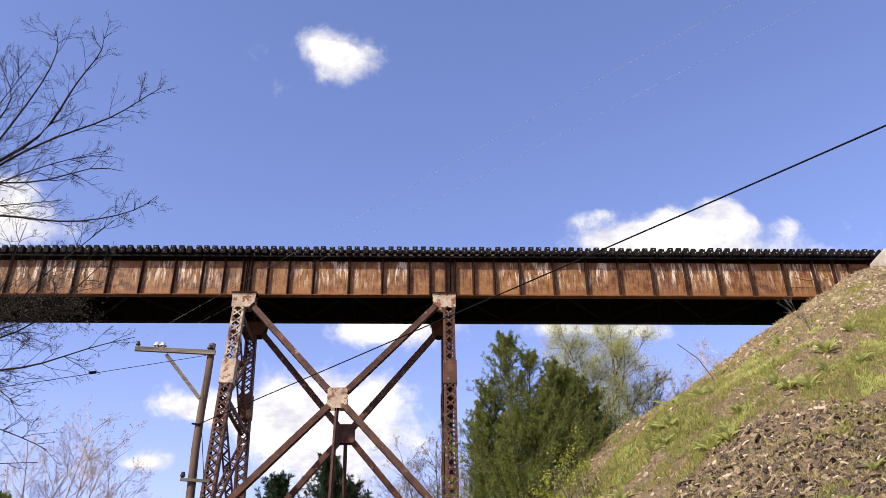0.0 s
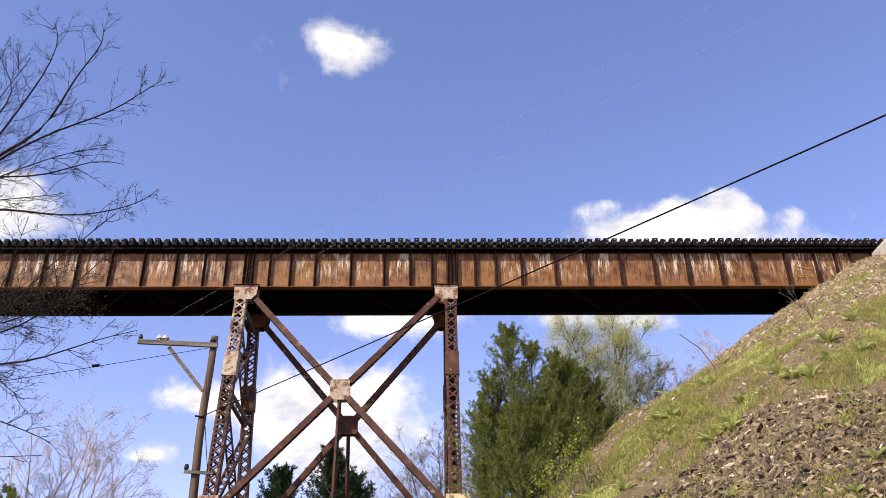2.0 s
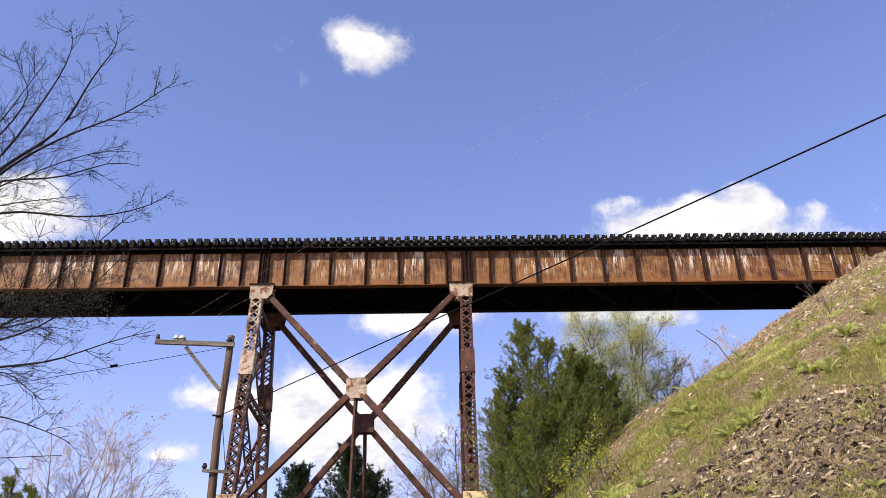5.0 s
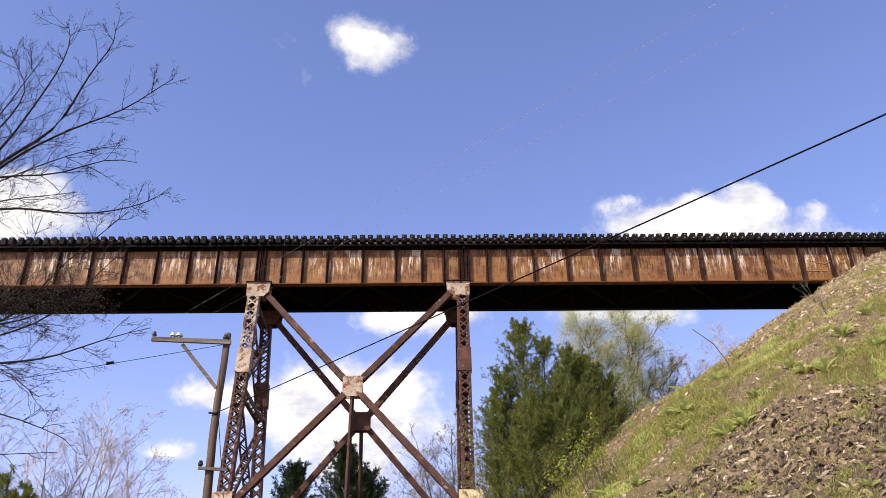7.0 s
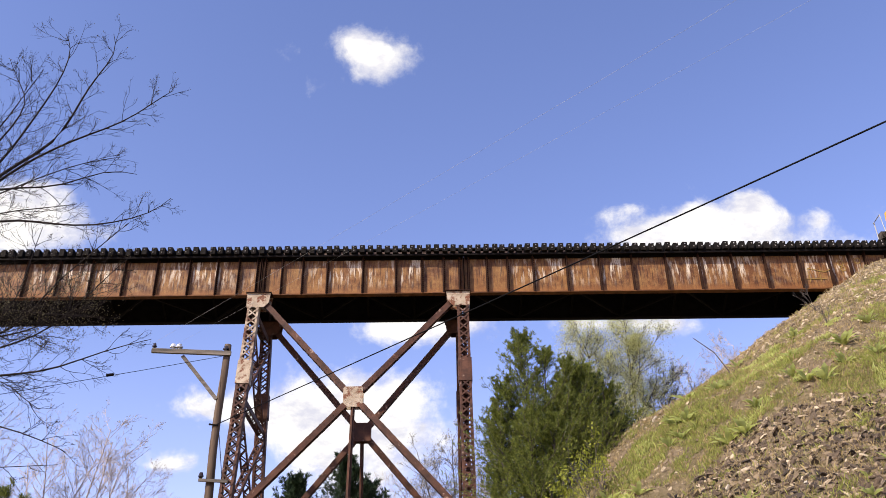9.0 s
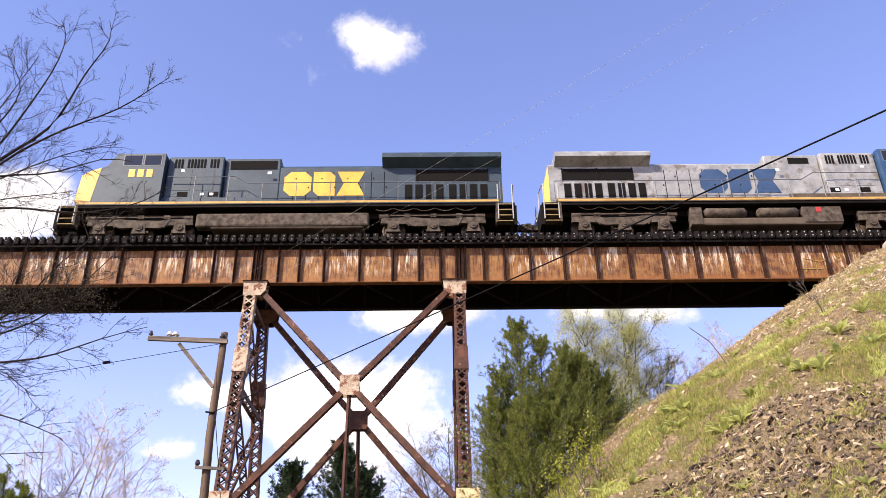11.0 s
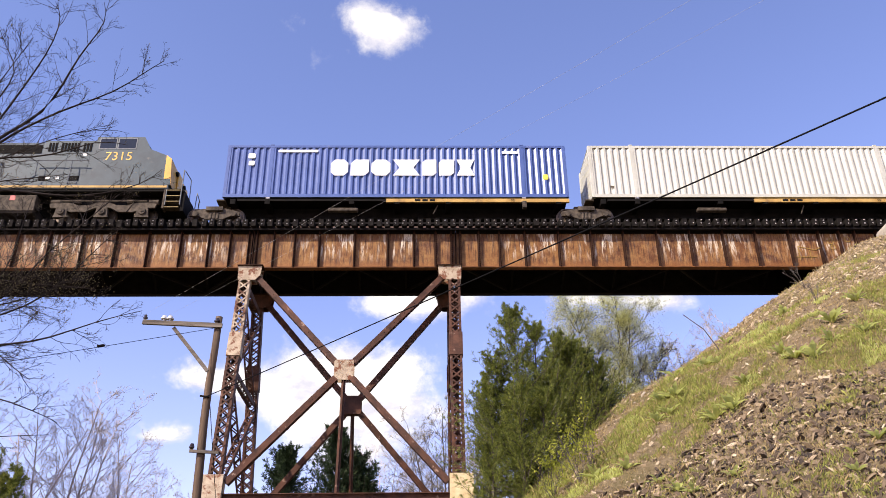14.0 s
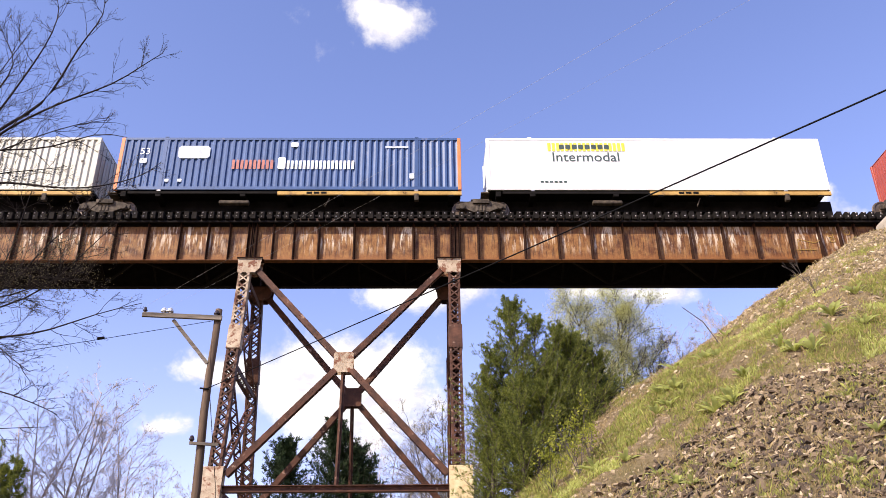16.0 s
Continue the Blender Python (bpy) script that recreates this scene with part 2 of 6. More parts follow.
GRASS = leaf_material("grass_blades", (0.13, 0.150, 0.030), (0.41, 0.42, 0.105), 0.6, 0.3)
DRY_GRASS = leaf_material("dry_straw", (0.24, 0.17, 0.075), (0.50, 0.38, 0.18), 0.7, 0.3)
WEED = leaf_material("mullein_leaves", (0.46, 0.50, 0.12), (0.74, 0.76, 0.30), 0.6, 0.55)
SHRUB = leaf_material("bright_shrub_leaves", (0.24, 0.27, 0.03), (0.48, 0.50, 0.08), 0.6, 0.5)


# ---- mesh helpers ----
def quad_box(bm, lo, hi, m=None):
    """A box between two corners, moved by m."""
    vs = []
    for x, y, z in ((0, 0, 0), (1, 0, 0), (1, 1, 0), (0, 1, 0), (0, 0, 1), (1, 0, 1), (1, 1, 1), (0, 1, 1)):
        p = Vector((hi[0] if x else lo[0], hi[1] if y else lo[1], hi[2] if z else lo[2]))
        vs.append(bm.verts.new(m @ p if m else p))
    for f in ((3, 2, 1, 0), (4, 5, 6, 7), (0, 1, 5, 4), (1, 2, 6, 5), (2, 3, 7, 6), (3, 0, 4, 7)):
        bm.faces.new([vs[i] for i in f])


def bar(bm, a, b, w, h, side=(0, 0, 1)):
    """A rectangular bar from a to b, w across and h along the way that side points."""
    a, b = Vector(a), Vector(b)
    d = (b - a).normalized()
    s = Vector(side)
    s = (s - d * s.dot(d)).normalized()
    q = d.cross(s)
    m = Matrix((q, d, s)).transposed().to_4x4()
    m.translation = a
    quad_box(bm, (-w / 2, 0, -h / 2), (w / 2, (b - a).length, h / 2), m)


def tube(bm, pts, radii, n=6, cap=True):
    """A round tapered tube along points."""
    rings = []
    up = Vector((0.31, 0.17, 0.93))
    for i, p in enumerate(pts):
        d = (Vector(pts[min(i + 1, len(pts) - 1)]) - Vector(pts[max(i - 1, 0)]))
        d = d.normalized() if d.length > 1e-9 else Vector((0, 0, 1))
        s = d.cross(up if abs(d.dot(up)) < 0.95 else Vector((1, 0, 0))).normalized()
        q = d.cross(s)
        r = radii[i]
        rings.append([bm.verts.new(Vector(p) + (s * math.cos(k * math.tau / n) + q * math.sin(k * math.tau / n)) * r) for k in range(n)])
    for a, b in zip(rings, rings[1:]):
        for k in range(n):
            bm.faces.new((a[k], a[(k + 1) % n], b[(k + 1) % n], b[k]))
    if cap and n > 2:
        bm.faces.new(list(reversed(rings[0])))
        bm.faces.new(rings[-1])


def prism(bm, outline, y0, y1):
    """A plate: an outline in x and z, between y0 and y1."""
    a = [bm.verts.new((x, y0, z)) for x, z in outline]
    b = [bm.verts.new((x, y1, z)) for x, z in outline]
    n = len(outline)
    bm.faces.new(a)
    bm.faces.new(list(reversed(b)))
    for i in range(n):
        bm.faces.new((a[i], b[i], b[(i + 1) % n], a[(i + 1) % n]))


def finish(bm, name, material, smooth=False):
    me = bpy.data.meshes.new(name)
    bmesh.ops.recalc_face_normals(bm, faces=bm.faces[:])
    bm.to_mesh(me)
    bm.free()
    me.materials.append(material)
    if smooth:
        for p in me.polygons:
            p.use_smooth = True
    return me


def part(name, bm, material, parent, label="", smooth=False):
    me = bm if isinstance(bm, bpy.types.Mesh) else finish(bm, name, material, smooth)
    ob = new(name, me)
    ob.parent = parent
    if label:
        ob["label"] = label
    return ob


def thing(name, m, label, category, group="", kind=""):
    ob = new(name)
    ob.empty_display_size = 0.3
    ob.matrix_basis = m
    return tagged(ob, label, category, group, kind)


def boxes(*pairs):
    bm = bmesh.new()
    for lo, hi in pairs:
        quad_box(bm, lo, hi)
    return bm


def bevelled(lo, hi, r=0.03, seg=2):
    bm = boxes((lo, hi))
    bmesh.ops.bevel(bm, geom=bm.edges[:], offset=r, segments=seg, affect="EDGES", profile=0.5)
    return bm


# ---- ground and hill ----
YB, WEB = 35.82, 1.37          # middle line of the track, half the girders' spacing
Z_BOT, Z_TOP, Z_RAIL = 18.85, 20.77, 21.38
HILL_X, HILL_Z = 20.90, 20.17


def hill(x, y):
    """Height of the ground: a valley floor and the embankments at both ends of the bridge."""
    side = np.maximum(np.abs(y - YB) - 2.2, 0)
    d = np.hypot(np.maximum(HILL_X - x, 0), side)
    h1 = HILL_Z - 0.537 * d - 0.0082 * d * d
    d2 = np.hypot(np.maximum(x + 66, 0), side)
    h2 = HILL_Z - 0.568 * d2 - 0.0082 * d2 * d2
    h = np.maximum(np.maximum(h1, h2), 0)
    return h


def rough(x, y):
    h = float(hill(np.float64(x), np.float64(y)))
    side = max(abs(y - YB) - 2.2, 0)
    k = min(1.0, (side + max(0.0, HILL_X - x)) / 3.0) * min(1.0, h / 1.5)
    v = Vector((x, y, 0))
    h += k * (0.55 * noise.noise(v * 0.22 + Vector((3, 1, 0))) + 0.22 * noise.noise(v * 0.7) + 0.07 * noise.noise(v * 2.3))
    return h


def graded(lo, hi, step, far, n):
    core = np.arange(lo, hi + 1e-6, step)
    g = np.geomspace(step, far, n).cumsum()
    return np.concatenate([lo - g[::-1], core, hi + g])


def make_ground_material():
    m, nt, b = nodes_of("stony_slope_soil")
    n1 = noise_node(nt, 0.35, 6, 0.6)
    n2 = noise_node(nt, 3.0, 6, 0.7)
    n3 = noise_node(nt, 22.0, 6, 0.7)
    vor = nt.nodes.new("ShaderNodeTexVoronoi")
    tc = nt.nodes.new("ShaderNodeTexCoord")
    vor.inputs["Scale"].default_value = 13.0
    nt.links.new(tc.outputs["Object"], vor.inputs["Vector"])
    c = ramp(nt, n2, [(0.3, (0.060, 0.040, 0.022)), (0.55, (0.175, 0.122, 0.068)), (0.75, (0.33, 0.245, 0.145))])
    stone = ramp(nt, vor.outputs["Color"], [(0.0, (0.08, 0.058, 0.036)), (1.0, (0.46, 0.36, 0.23))])
    c = mixc(nt, 0.45, c, stone)
    c = mixc(nt, ramp(nt, n1, bw((0.42, 0.0), (0.60, 0.6))), c, (0.12, 0.11, 0.035))
    c = mixc(nt, 0.5, c, ramp(nt, n3, bw((0.3, 0.45), (0.7, 1.0))), "MULTIPLY")
    nt.links.new(c, b.inputs["Base Color"])
    b.inputs["Roughness"].default_value = 0.95
    b.inputs["Specular IOR Level"].default_value = 0.1
    bump(nt, b, n3, 0.9, 0.08)
    return m


def make_ground():
    xs = graded(0, 24, 0.2, 600, 26)
    ys = graded(10, 38, 0.2, 600, 26)
    verts = [(x, y, rough(x, y)) for y in ys for x in xs]
    n = len(xs)
    faces = [(j * n + i, j * n + i + 1, (j + 1) * n + i + 1, (j + 1) * n + i) for j in range(len(ys) - 1) for i in range(n - 1)]
    me = bpy.data.meshes.new("ground")
    me.from_pydata(verts, [], faces)
    me.materials.append(make_ground_material())
    for p in me.polygons:
        p.use_smooth = True
    tagged(new("ground", me), "stony embankment slope with thin grass over soil", "ground", kind="structure")


make_ground()


# ---- bridge ----
def make_abutment():
    ab = thing("abutment", pose(HILL_X, YB, 0), "weathered concrete abutment under the girder's end", "abutment", kind="structure")
    part("bearing_seat", bevelled((-0.9, -2.3, 10), (1.5, 2.3, Z_BOT - 0.03), 0.05), CONCRETE, ab)
    part("back_wall", bevelled((0.25, -1.72, 10.0), (1.5, 1.72, Z_RAIL - 0.65), 0.08), CONCRETE, ab)
    for lo, hi in ((-3.5, -1.74), (1.74, 3.5)):
        part("wing_wall", bevelled((-0.62, lo, 10.0), (2.2, hi, Z_RAIL - 0.95), 0.3, 3), CONCRETE, ab)


make_abutment()



def rivet(bm, x, y, z, r=0.022):
    top = bm.verts.new((x, y - r * 0.9, z))
    ring = [bm.verts.new((x + r * math.cos(k * math.tau / 5), y, z + r * math.sin(k * math.tau / 5))) for k in range(5)]
    for k in range(5):
        bm.faces.new((ring[k], ring[(k + 1) % 5], top))


def make_span(x0, x1, stiff, label):
    """A deck plate girder span: two riveted girders with flanges and stiffeners, and bracing between them."""
    L = x1 - x0
    H = Z_TOP - Z_BOT
    sp = thing("girder_span", pose(x0, YB, Z_BOT), label, "bridge girder", "girder spans", "")
    for s in (-1, 1):
        y = s * WEB
        # Far girder plates are near black: the deck's shade is in their colour.
        part("web_plate", boxes(((0.02, y - 0.008, 0.03), (L - 0.02, y + 0.008, H - 0.03))), RUST_WEB if s < 0 else BLACK_AND_SHADED_IRON, sp)
        part("bottom_flange", boxes(((0.01, y - 0.15, 0.0), (L - 0.01, y + 0.15, 0.035)), ((0.015, y - 0.014, 0.03), (L - 0.015, y + 0.014, 0.12))), RUST_ORANGE if s < 0 else BLACK_AND_SHADED_IRON, sp)
        # Top flange carries the ties' shadow band as a near-black colour.
        part("top_flange", boxes(((0.01, y - 0.20, H - 0.035), (L - 0.01, y + 0.20, H)), ((0.015, y - 0.014, H - 0.17), (L - 0.015, y + 0.014, H - 0.03))), BLACK_AND_SHADED_IRON, sp)
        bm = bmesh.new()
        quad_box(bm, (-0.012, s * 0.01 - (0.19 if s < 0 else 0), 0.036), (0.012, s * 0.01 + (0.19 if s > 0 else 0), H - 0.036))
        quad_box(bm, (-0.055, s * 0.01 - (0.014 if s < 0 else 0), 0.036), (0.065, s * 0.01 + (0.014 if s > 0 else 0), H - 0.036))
        # Near stiffeners are painted dark for their sunless faces and the shadow beside them.
        me = finish(bm, "stiffener", RUST_DARK_SHADED if s < 0 else BLACK_AND_SHADED_IRON)
        for x in stiff:
            ob = part("stiffener", me, None, sp)
            ob.location = (x - x0, y, 0)
        for e, sg in ((0.02, 1), (L - 0.02, -1)):
            part("end_plate", boxes(((min(e, e + sg * 0.02), y - 0.19, 0.04), (max(e, e + sg * 0.02), y + 0.19, H - 0.04))), RUST_DARK_SHADED, sp)
    bm = bmesh.new()
    for x in stiff:
        if -20 < x < 21:
            for k in range(18):
                rivet(bm, x - x0 + 0.04, -WEB - 0.026, 0.2 + k * 0.1)
    for k in range(int(L / 0.11)):
        rivet(bm, 0.05 + k * 0.11, -WEB - 0.014, 0.075)
        rivet(bm, 0.05 + k * 0.11, -WEB - 0.014, 0.105, 0.014)
    tagged(part("rivets", bm, RUST_ORANGE, sp), kind="stuff")
    n = max(3, round(L / 2.4))

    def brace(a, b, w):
        # Bracing is coloured near black for the shade between the girders.
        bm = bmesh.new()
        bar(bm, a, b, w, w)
        part("lateral_brace", bm, BLACK_AND_SHADED_IRON, sp)

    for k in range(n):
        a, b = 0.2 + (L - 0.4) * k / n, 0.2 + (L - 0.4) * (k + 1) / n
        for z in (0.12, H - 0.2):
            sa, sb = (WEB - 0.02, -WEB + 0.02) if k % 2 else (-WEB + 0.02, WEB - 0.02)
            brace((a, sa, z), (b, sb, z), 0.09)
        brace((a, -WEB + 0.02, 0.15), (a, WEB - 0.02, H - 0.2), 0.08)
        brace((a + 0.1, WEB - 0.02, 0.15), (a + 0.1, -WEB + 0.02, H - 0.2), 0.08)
    # Added black strip behind the joint, so no sky shows through the gap.
    part("added_gap_strip", boxes(((L - 0.07, -WEB + 0.022, 0.05), (L + 0.07, -WEB + 0.034, H - 0.05))), BLACK_AND_SHADED_IRON, sp)
    return sp


SP_L, SP_R = -7.76, 1.34
make_span(SP_L + 0.008, SP_R - 0.008, (-7.59, -6.84, -5.91, -4.80, -3.21, -1.72, -0.54, 0.43, 1.14), "rust-streaked riveted steel girder over the tower")
make_span(SP_R + 0.008, 21.0, (1.54, 2.38, 3.32, 4.48, 6.01, 7.49, 8.97, 10.5, 12.01, 13.52, 15.01, 16.55, 17.92, 18.87, 19.6, 20.6), "rust-streaked riveted steel girder meeting the stony embankment")
make_span(-27.3, SP_L - 0.008, (-27.1, -26.2, -25.3, -24.2, -22.7, -21.2, -19.75, -18.3, -16.84, -15.37, -13.9, -12.45, -11.0, -9.75, -8.79, -7.96), "rust-streaked riveted steel girder behind bare branches")
make_span(-36.4, -27.36, (-35.5, -34.0, -32.5, -31.0, -29.0), "rusted steel girder over the far tower")
make_span(-66.0, -36.46, (-64, -61, -58, -55, -52, -49, -46, -43, -40), "long rusted steel girder across the valley")

BATTER = 0.168


def make_paint_marks():
    """Faded scrawls on the girder near the embankment: plain strokes and a ring."""
    t = thing("paint_scrawl", pose(16.9, YB - WEB - 0.03, Z_BOT), "faded ochre paint scrawls on the rusty girder", "graffiti")
    for a, b in (((-0.2, 0.55), (0.75, 0.55)), ((0.0, 0.38), (0.0, 1.1)), ((0.5, 0.38), (0.5, 0.9)), ((0.0, 1.1), (0.75, 0.9)), ((0.75, 0.9), (1.05, 1.05))):
        bm = bmesh.new()
        bar(bm, (a[0], 0, a[1]), (b[0], 0, b[1]), 0.035, 0.006, (0, 1, 0))
        part("stroke", bm, OCHRE, t)
    for x, z, r in ((1.55, 1.35, 0.15), (2.35, 1.45, 0.15), (1.62, 1.05, 0.13)):
        bm = bmesh.new()
        ring = [[bm.verts.new((x + q * math.cos(k * math.tau / 14), y, z + q * math.sin(k * math.tau / 14))) for k in range(14)] for q, y in ((r, 0.003), (r, -0.003), (r - 0.04, -0.003), (r - 0.04, 0.003))]
        for i in range(4):
            for k in range(14):
                bm.faces.new((ring[i][k], ring[i][(k + 1) % 14], ring[(i + 1) % 4][(k + 1) % 14], ring[(i + 1) % 4][k]))
        part("ring_mark", bm, OCHRE, t)


make_paint_marks()


def make_tower(xl, xr, label):
    """A four-legged riveted tower: lattice legs battered outwards, crossed diagonals with a middle gusset, struts."""
    xm = (xl + xr) / 2
    base = thing("trestle_tower", pose(xm, YB, 0), label, "bridge tower", "trestle towers")
    hw = (xr - xl) / 2
    ztop, zmid, zlow, zfoot = Z_BOT - 0.03, 13.73, 8.75, 0.25

    def yat(z, s):
        return s * (1.45 + BATTER * (Z_BOT - z))

    for s in (-1, 1):
        iron = RUST
        for e in (-1, 1):
            xc = e * hw
            # two channels with webs facing along the track, laced front and back
            a, b = Vector((xc, yat(ztop - 0.02, s), ztop - 0.02)), Vector((xc, yat(zfoot, s), zfoot))
            d = (b - a).normalized()
            q = Vector((0, d.z, -d.y))
            for o in (-0.25, 0.25):
                g = -math.copysign(1.0, o)
                sec = ((0, -0.18), (0.1, -0.18), (0.1, -0.16), (0.022, -0.16), (0.022, 0.16), (0.1, 0.16), (0.1, 0.18), (0, 0.18))
                mid = a.lerp(b, (a.z - 15.0) / (a.z - b.z))
                for w0, w1, mat in ((a, mid, LACING if s < 0 and e < 0 else iron), (mid, b, iron)):
                    bm = bmesh.new()
                    ends = [[bm.verts.new(w + Vector((o + g * u, 0, 0)) + q * v) for u, v in sec] for w in (w0, w1)]
                    bm.faces.new(ends[0]), bm.faces.new(ends[1])
                    for i in range(8):
                        bm.faces.new((ends[0][i], ends[0][(i + 1) % 8], ends[1][(i + 1) % 8], ends[1][i]))
                    leg = part("leg_channel", bm, mat, base)
            n = int((b - a).length / 0.40)
            cut = int((a.z - 15.0) / 0.40 / -d.z)
            for first, last, mat in ((0, cut, LACING if s < 0 and e < 0 else iron), (cut, n, iron)):
                lacing = bmesh.new()
                for f in (-0.19, 0.19):
                    for k in range(first, last):
                        p, r = a + d * (0.40 * k), a + d * (0.40 * (k + 1))
                        bar(lacing, p + Vector((-0.22, 0, 0)) + q * f, r + Vector((0.22, 0, 0)) + q * f, 0.062, 0.012, q)
                        bar(lacing, p + Vector((0.22, 0, 0)) + q * f * 1.05, r + Vector((-0.22, 0, 0)) + q * f * 1.05, 0.062, 0.012, q)
                tagged(part("lacing", lacing, mat, leg), kind="stuff")
            # splice cover and lower gusset
            def cover(z0, z1, x0, x1, mat, name, thick=0.225):
                bm = bmesh.new()
                p0, p1 = Vector((0, yat(z0, s), z0)), Vector((0, yat(z1, s), z1))
                vs = []
                for zz, pp in ((z0, p0), (z1, p1)):
                    for xx in (x0, x1):
                        for yy in (-thick, thick):
                            vs.append(bm.verts.new((xx, pp.y + yy, zz)))
                for f in ((0, 1, 3, 2), (4, 6, 7, 5), (0, 4, 5, 1), (2, 3, 7, 6), (0, 2, 6, 4), (1, 5, 7, 3)):
                    bm.faces.new([vs[i] for i in f])
                for zz in np.arange(min(z0, z1) + 0.07, max(z0, z1) - 0.03, 0.11):
                    for xx in (x0 + 0.05, x0 + 0.14, x1 - 0.14, x1 - 0.05):
                        rivet(bm, xx, yat(zz, s) - thick, zz)
                return part(name, bm, mat, base)
            cover(15.48, 14.40, xc - 0.285, xc + 0.285, (PALE_IRON if e < 0 else RUST) if s < 0 else RUST, "splice_plate")
            cover(9.35, 7.9, xc - 0.48 - (0.05 if e < 0 else -0.12), xc + 0.48 + (0.05 if e > 0 else -0.12), (PALE_IRON if e < 0 else CREAM_IRON) if s < 0 else RUST, "lower_gusset", 0.24)
            # cap gusset under the girder: square above, cut towards the diagonal
            inn = -e
            bm = bmesh.new()
            zc0, zc1 = Z_BOT - 0.03, 18.14
            pts = [(xc - inn * 0.32, zc0), (xc + inn * 0.72, zc0), (xc + inn * 0.66, 18.36), (xc + inn * 0.46, zc1), (xc - inn * 0.30, zc1)]
            if inn < 0:
                pts.reverse()
            yy = yat(18.5, s)
            prism(bm, pts, yy - 0.26, yy - 0.235)
            prism(bm, pts, yy + 0.235, yy + 0.26)
            for k in range(7):
                rivet(bm, xc + inn * (-0.25 + k * 0.14), yy - 0.26, 18.74)
                rivet(bm, xc + inn * (-0.25 + k * 0.14), yy - 0.26, 18.64)
            part("cap_gusset", bm, PALE_IRON if s < 0 else RUST, base)
            part("cap_plate", boxes(((xc - 0.36 if inn > 0 else xc - 0.76, yy - 0.34, Z_BOT - 0.035), (xc + 0.76 if inn > 0 else xc + 0.36, yy + 0.34, Z_BOT - 0.004))), RUST_DARK_SHADED, base)
            # diagonals to the middle gusset
            for (za, xa, zb, xb) in ((18.35, xc + inn * 0.50, zmid + 0.33, e * 0.33), (zmid - 0.33, e * 0.33, 9.05, xc + inn * 0.42)):
                bm = bmesh.new()
                for o in (-0.13, 0.13):
                    bar(bm, (xa, yat(za, s) + o, za), (xb, yat(zb, s) + o, zb), 0.24, 0.022, (0, 1, 0))
                da, db = Vector((xa, yat(za, s), za)), Vector((xb, yat(zb, s), zb))
                dv = (db - da).normalized()
                dq = Vector((dv.z, 0, -dv.x)).normalized()
                bar(bm, da, db, 0.018, 0.25, (0, 1, 0))
                for o in (-0.13, 0.13):
                    for g in (-0.11, 0.11):
                        bar(bm, da + dq * g + Vector((0, o * 0.72, 0)), db + dq * g + Vector((0, o * 0.72, 0)), 0.02, 0.09, (0, 1, 0))
                m = max(3, int((db - da).length / 0.36))
                for k in range(m):
                    c0 = da.lerp(db, (k + 0.4) / m)
                    for g in (-0.118, 0.118):
                        bar(bm, c0 + dq * g, c0 + dv * 0.10 + dq * g, 0.018, 0.27, (0, 1, 0))
                for k in range(1, 9):
                    t = k / 9
                    p = Vector((xa, yat(za, s) - 0.142, za)).lerp(Vector((xb, yat(zb, s) - 0.142, zb)), t)
                    rivet(bm, p.x, p.y, p.z, 0.025)
                part("diagonal", bm, iron, base)
            # lower diagonals to the feet
            bm = bmesh.new()
            bar(bm, (xc + inn * 0.4, yat(8.0, s), 8.0), (-e * hw, yat(0.6, s), 0.6), 0.22, 0.2, (0, 1, 0))
            part("diagonal", bm, iron, base)
            bm = boxes(((xc - 0.7, yat(0.2, s) - 0.7, -0.8), (xc + 0.7, yat(0.2, s) + 0.7, 0.25)))
            part("footing", bm, CONCRETE, base, "concrete footing")
        bm = bmesh.new()
        yy = yat(zmid, s)
        prism(bm, [(-0.40, zmid + 0.36), (-0.34, zmid + 0.43), (0.34, zmid + 0.43), (0.40, zmid + 0.36), (0.40, zmid - 0.40), (0.33, zmid - 0.43), (-0.33, zmid - 0.43), (-0.40, zmid - 0.40)], yy - 0.19, yy - 0.165)
        prism(bm, [(-0.40, zmid + 0.43), (0.40, zmid + 0.43), (0.40, zmid - 0.43), (-0.40, zmid - 0.43)], yy + 0.165, yy + 0.19)
        for i in range(5):
            for j in range(5):
                if abs(i - 2) + abs(j - 2) > 2:
                    rivet(bm, -0.30 + i * 0.15, yy - 0.19, zmid - 0.30 + j * 0.15)
        part("middle_gusset", bm, PALE_IRON if s < 0 else RUST, base)
        bm = bmesh.new()
        bar(bm, (0, yat(zmid - 0.4, s), zmid - 0.4), (0, yat(8.6, s), 8.6), 0.17, 0.02, (0, 1, 0))
        bar(bm, (0, yat(zmid - 0.4, s), zmid - 0.4), (0, yat(8.6, s), 8.6), 0.02, 0.20, (0, 1, 0))
        part("hanger", bm, iron, base)
        bm = bmesh.new()
        for z in (8.40, 8.62):
            bar(bm, (-hw, yat(8.5, s), z), (hw, yat(8.5, s), z), 0.03, 0.26, (0, 1, 0))
        bar(bm, (-hw, yat(8.5, s), 8.51), (hw, yat(8.5, s), 8.51), 0.22, 0.02, (0, 1, 0))
        part("strut", bm, RUST, base)
    for e in (-1, 1):
        xc = e * hw
        # cross bracing between the near and the far leg: laced members
        def laced(a, b, w=0.30, name="sway_brace"):
            a, b = Vector(a), Vector(b)
            bm = bmesh.new()
            d = (b - a).normalized()
            q = Vector((1, 0, 0)).cross(d)
            across = Vector((1, 0, 0))
            for o in (-0.14, 0.14):
                bar(bm, a + across * o, b + across * o, 0.05, w * 0.8, q)
            n = max(2, int((b - a).length / 0.30))
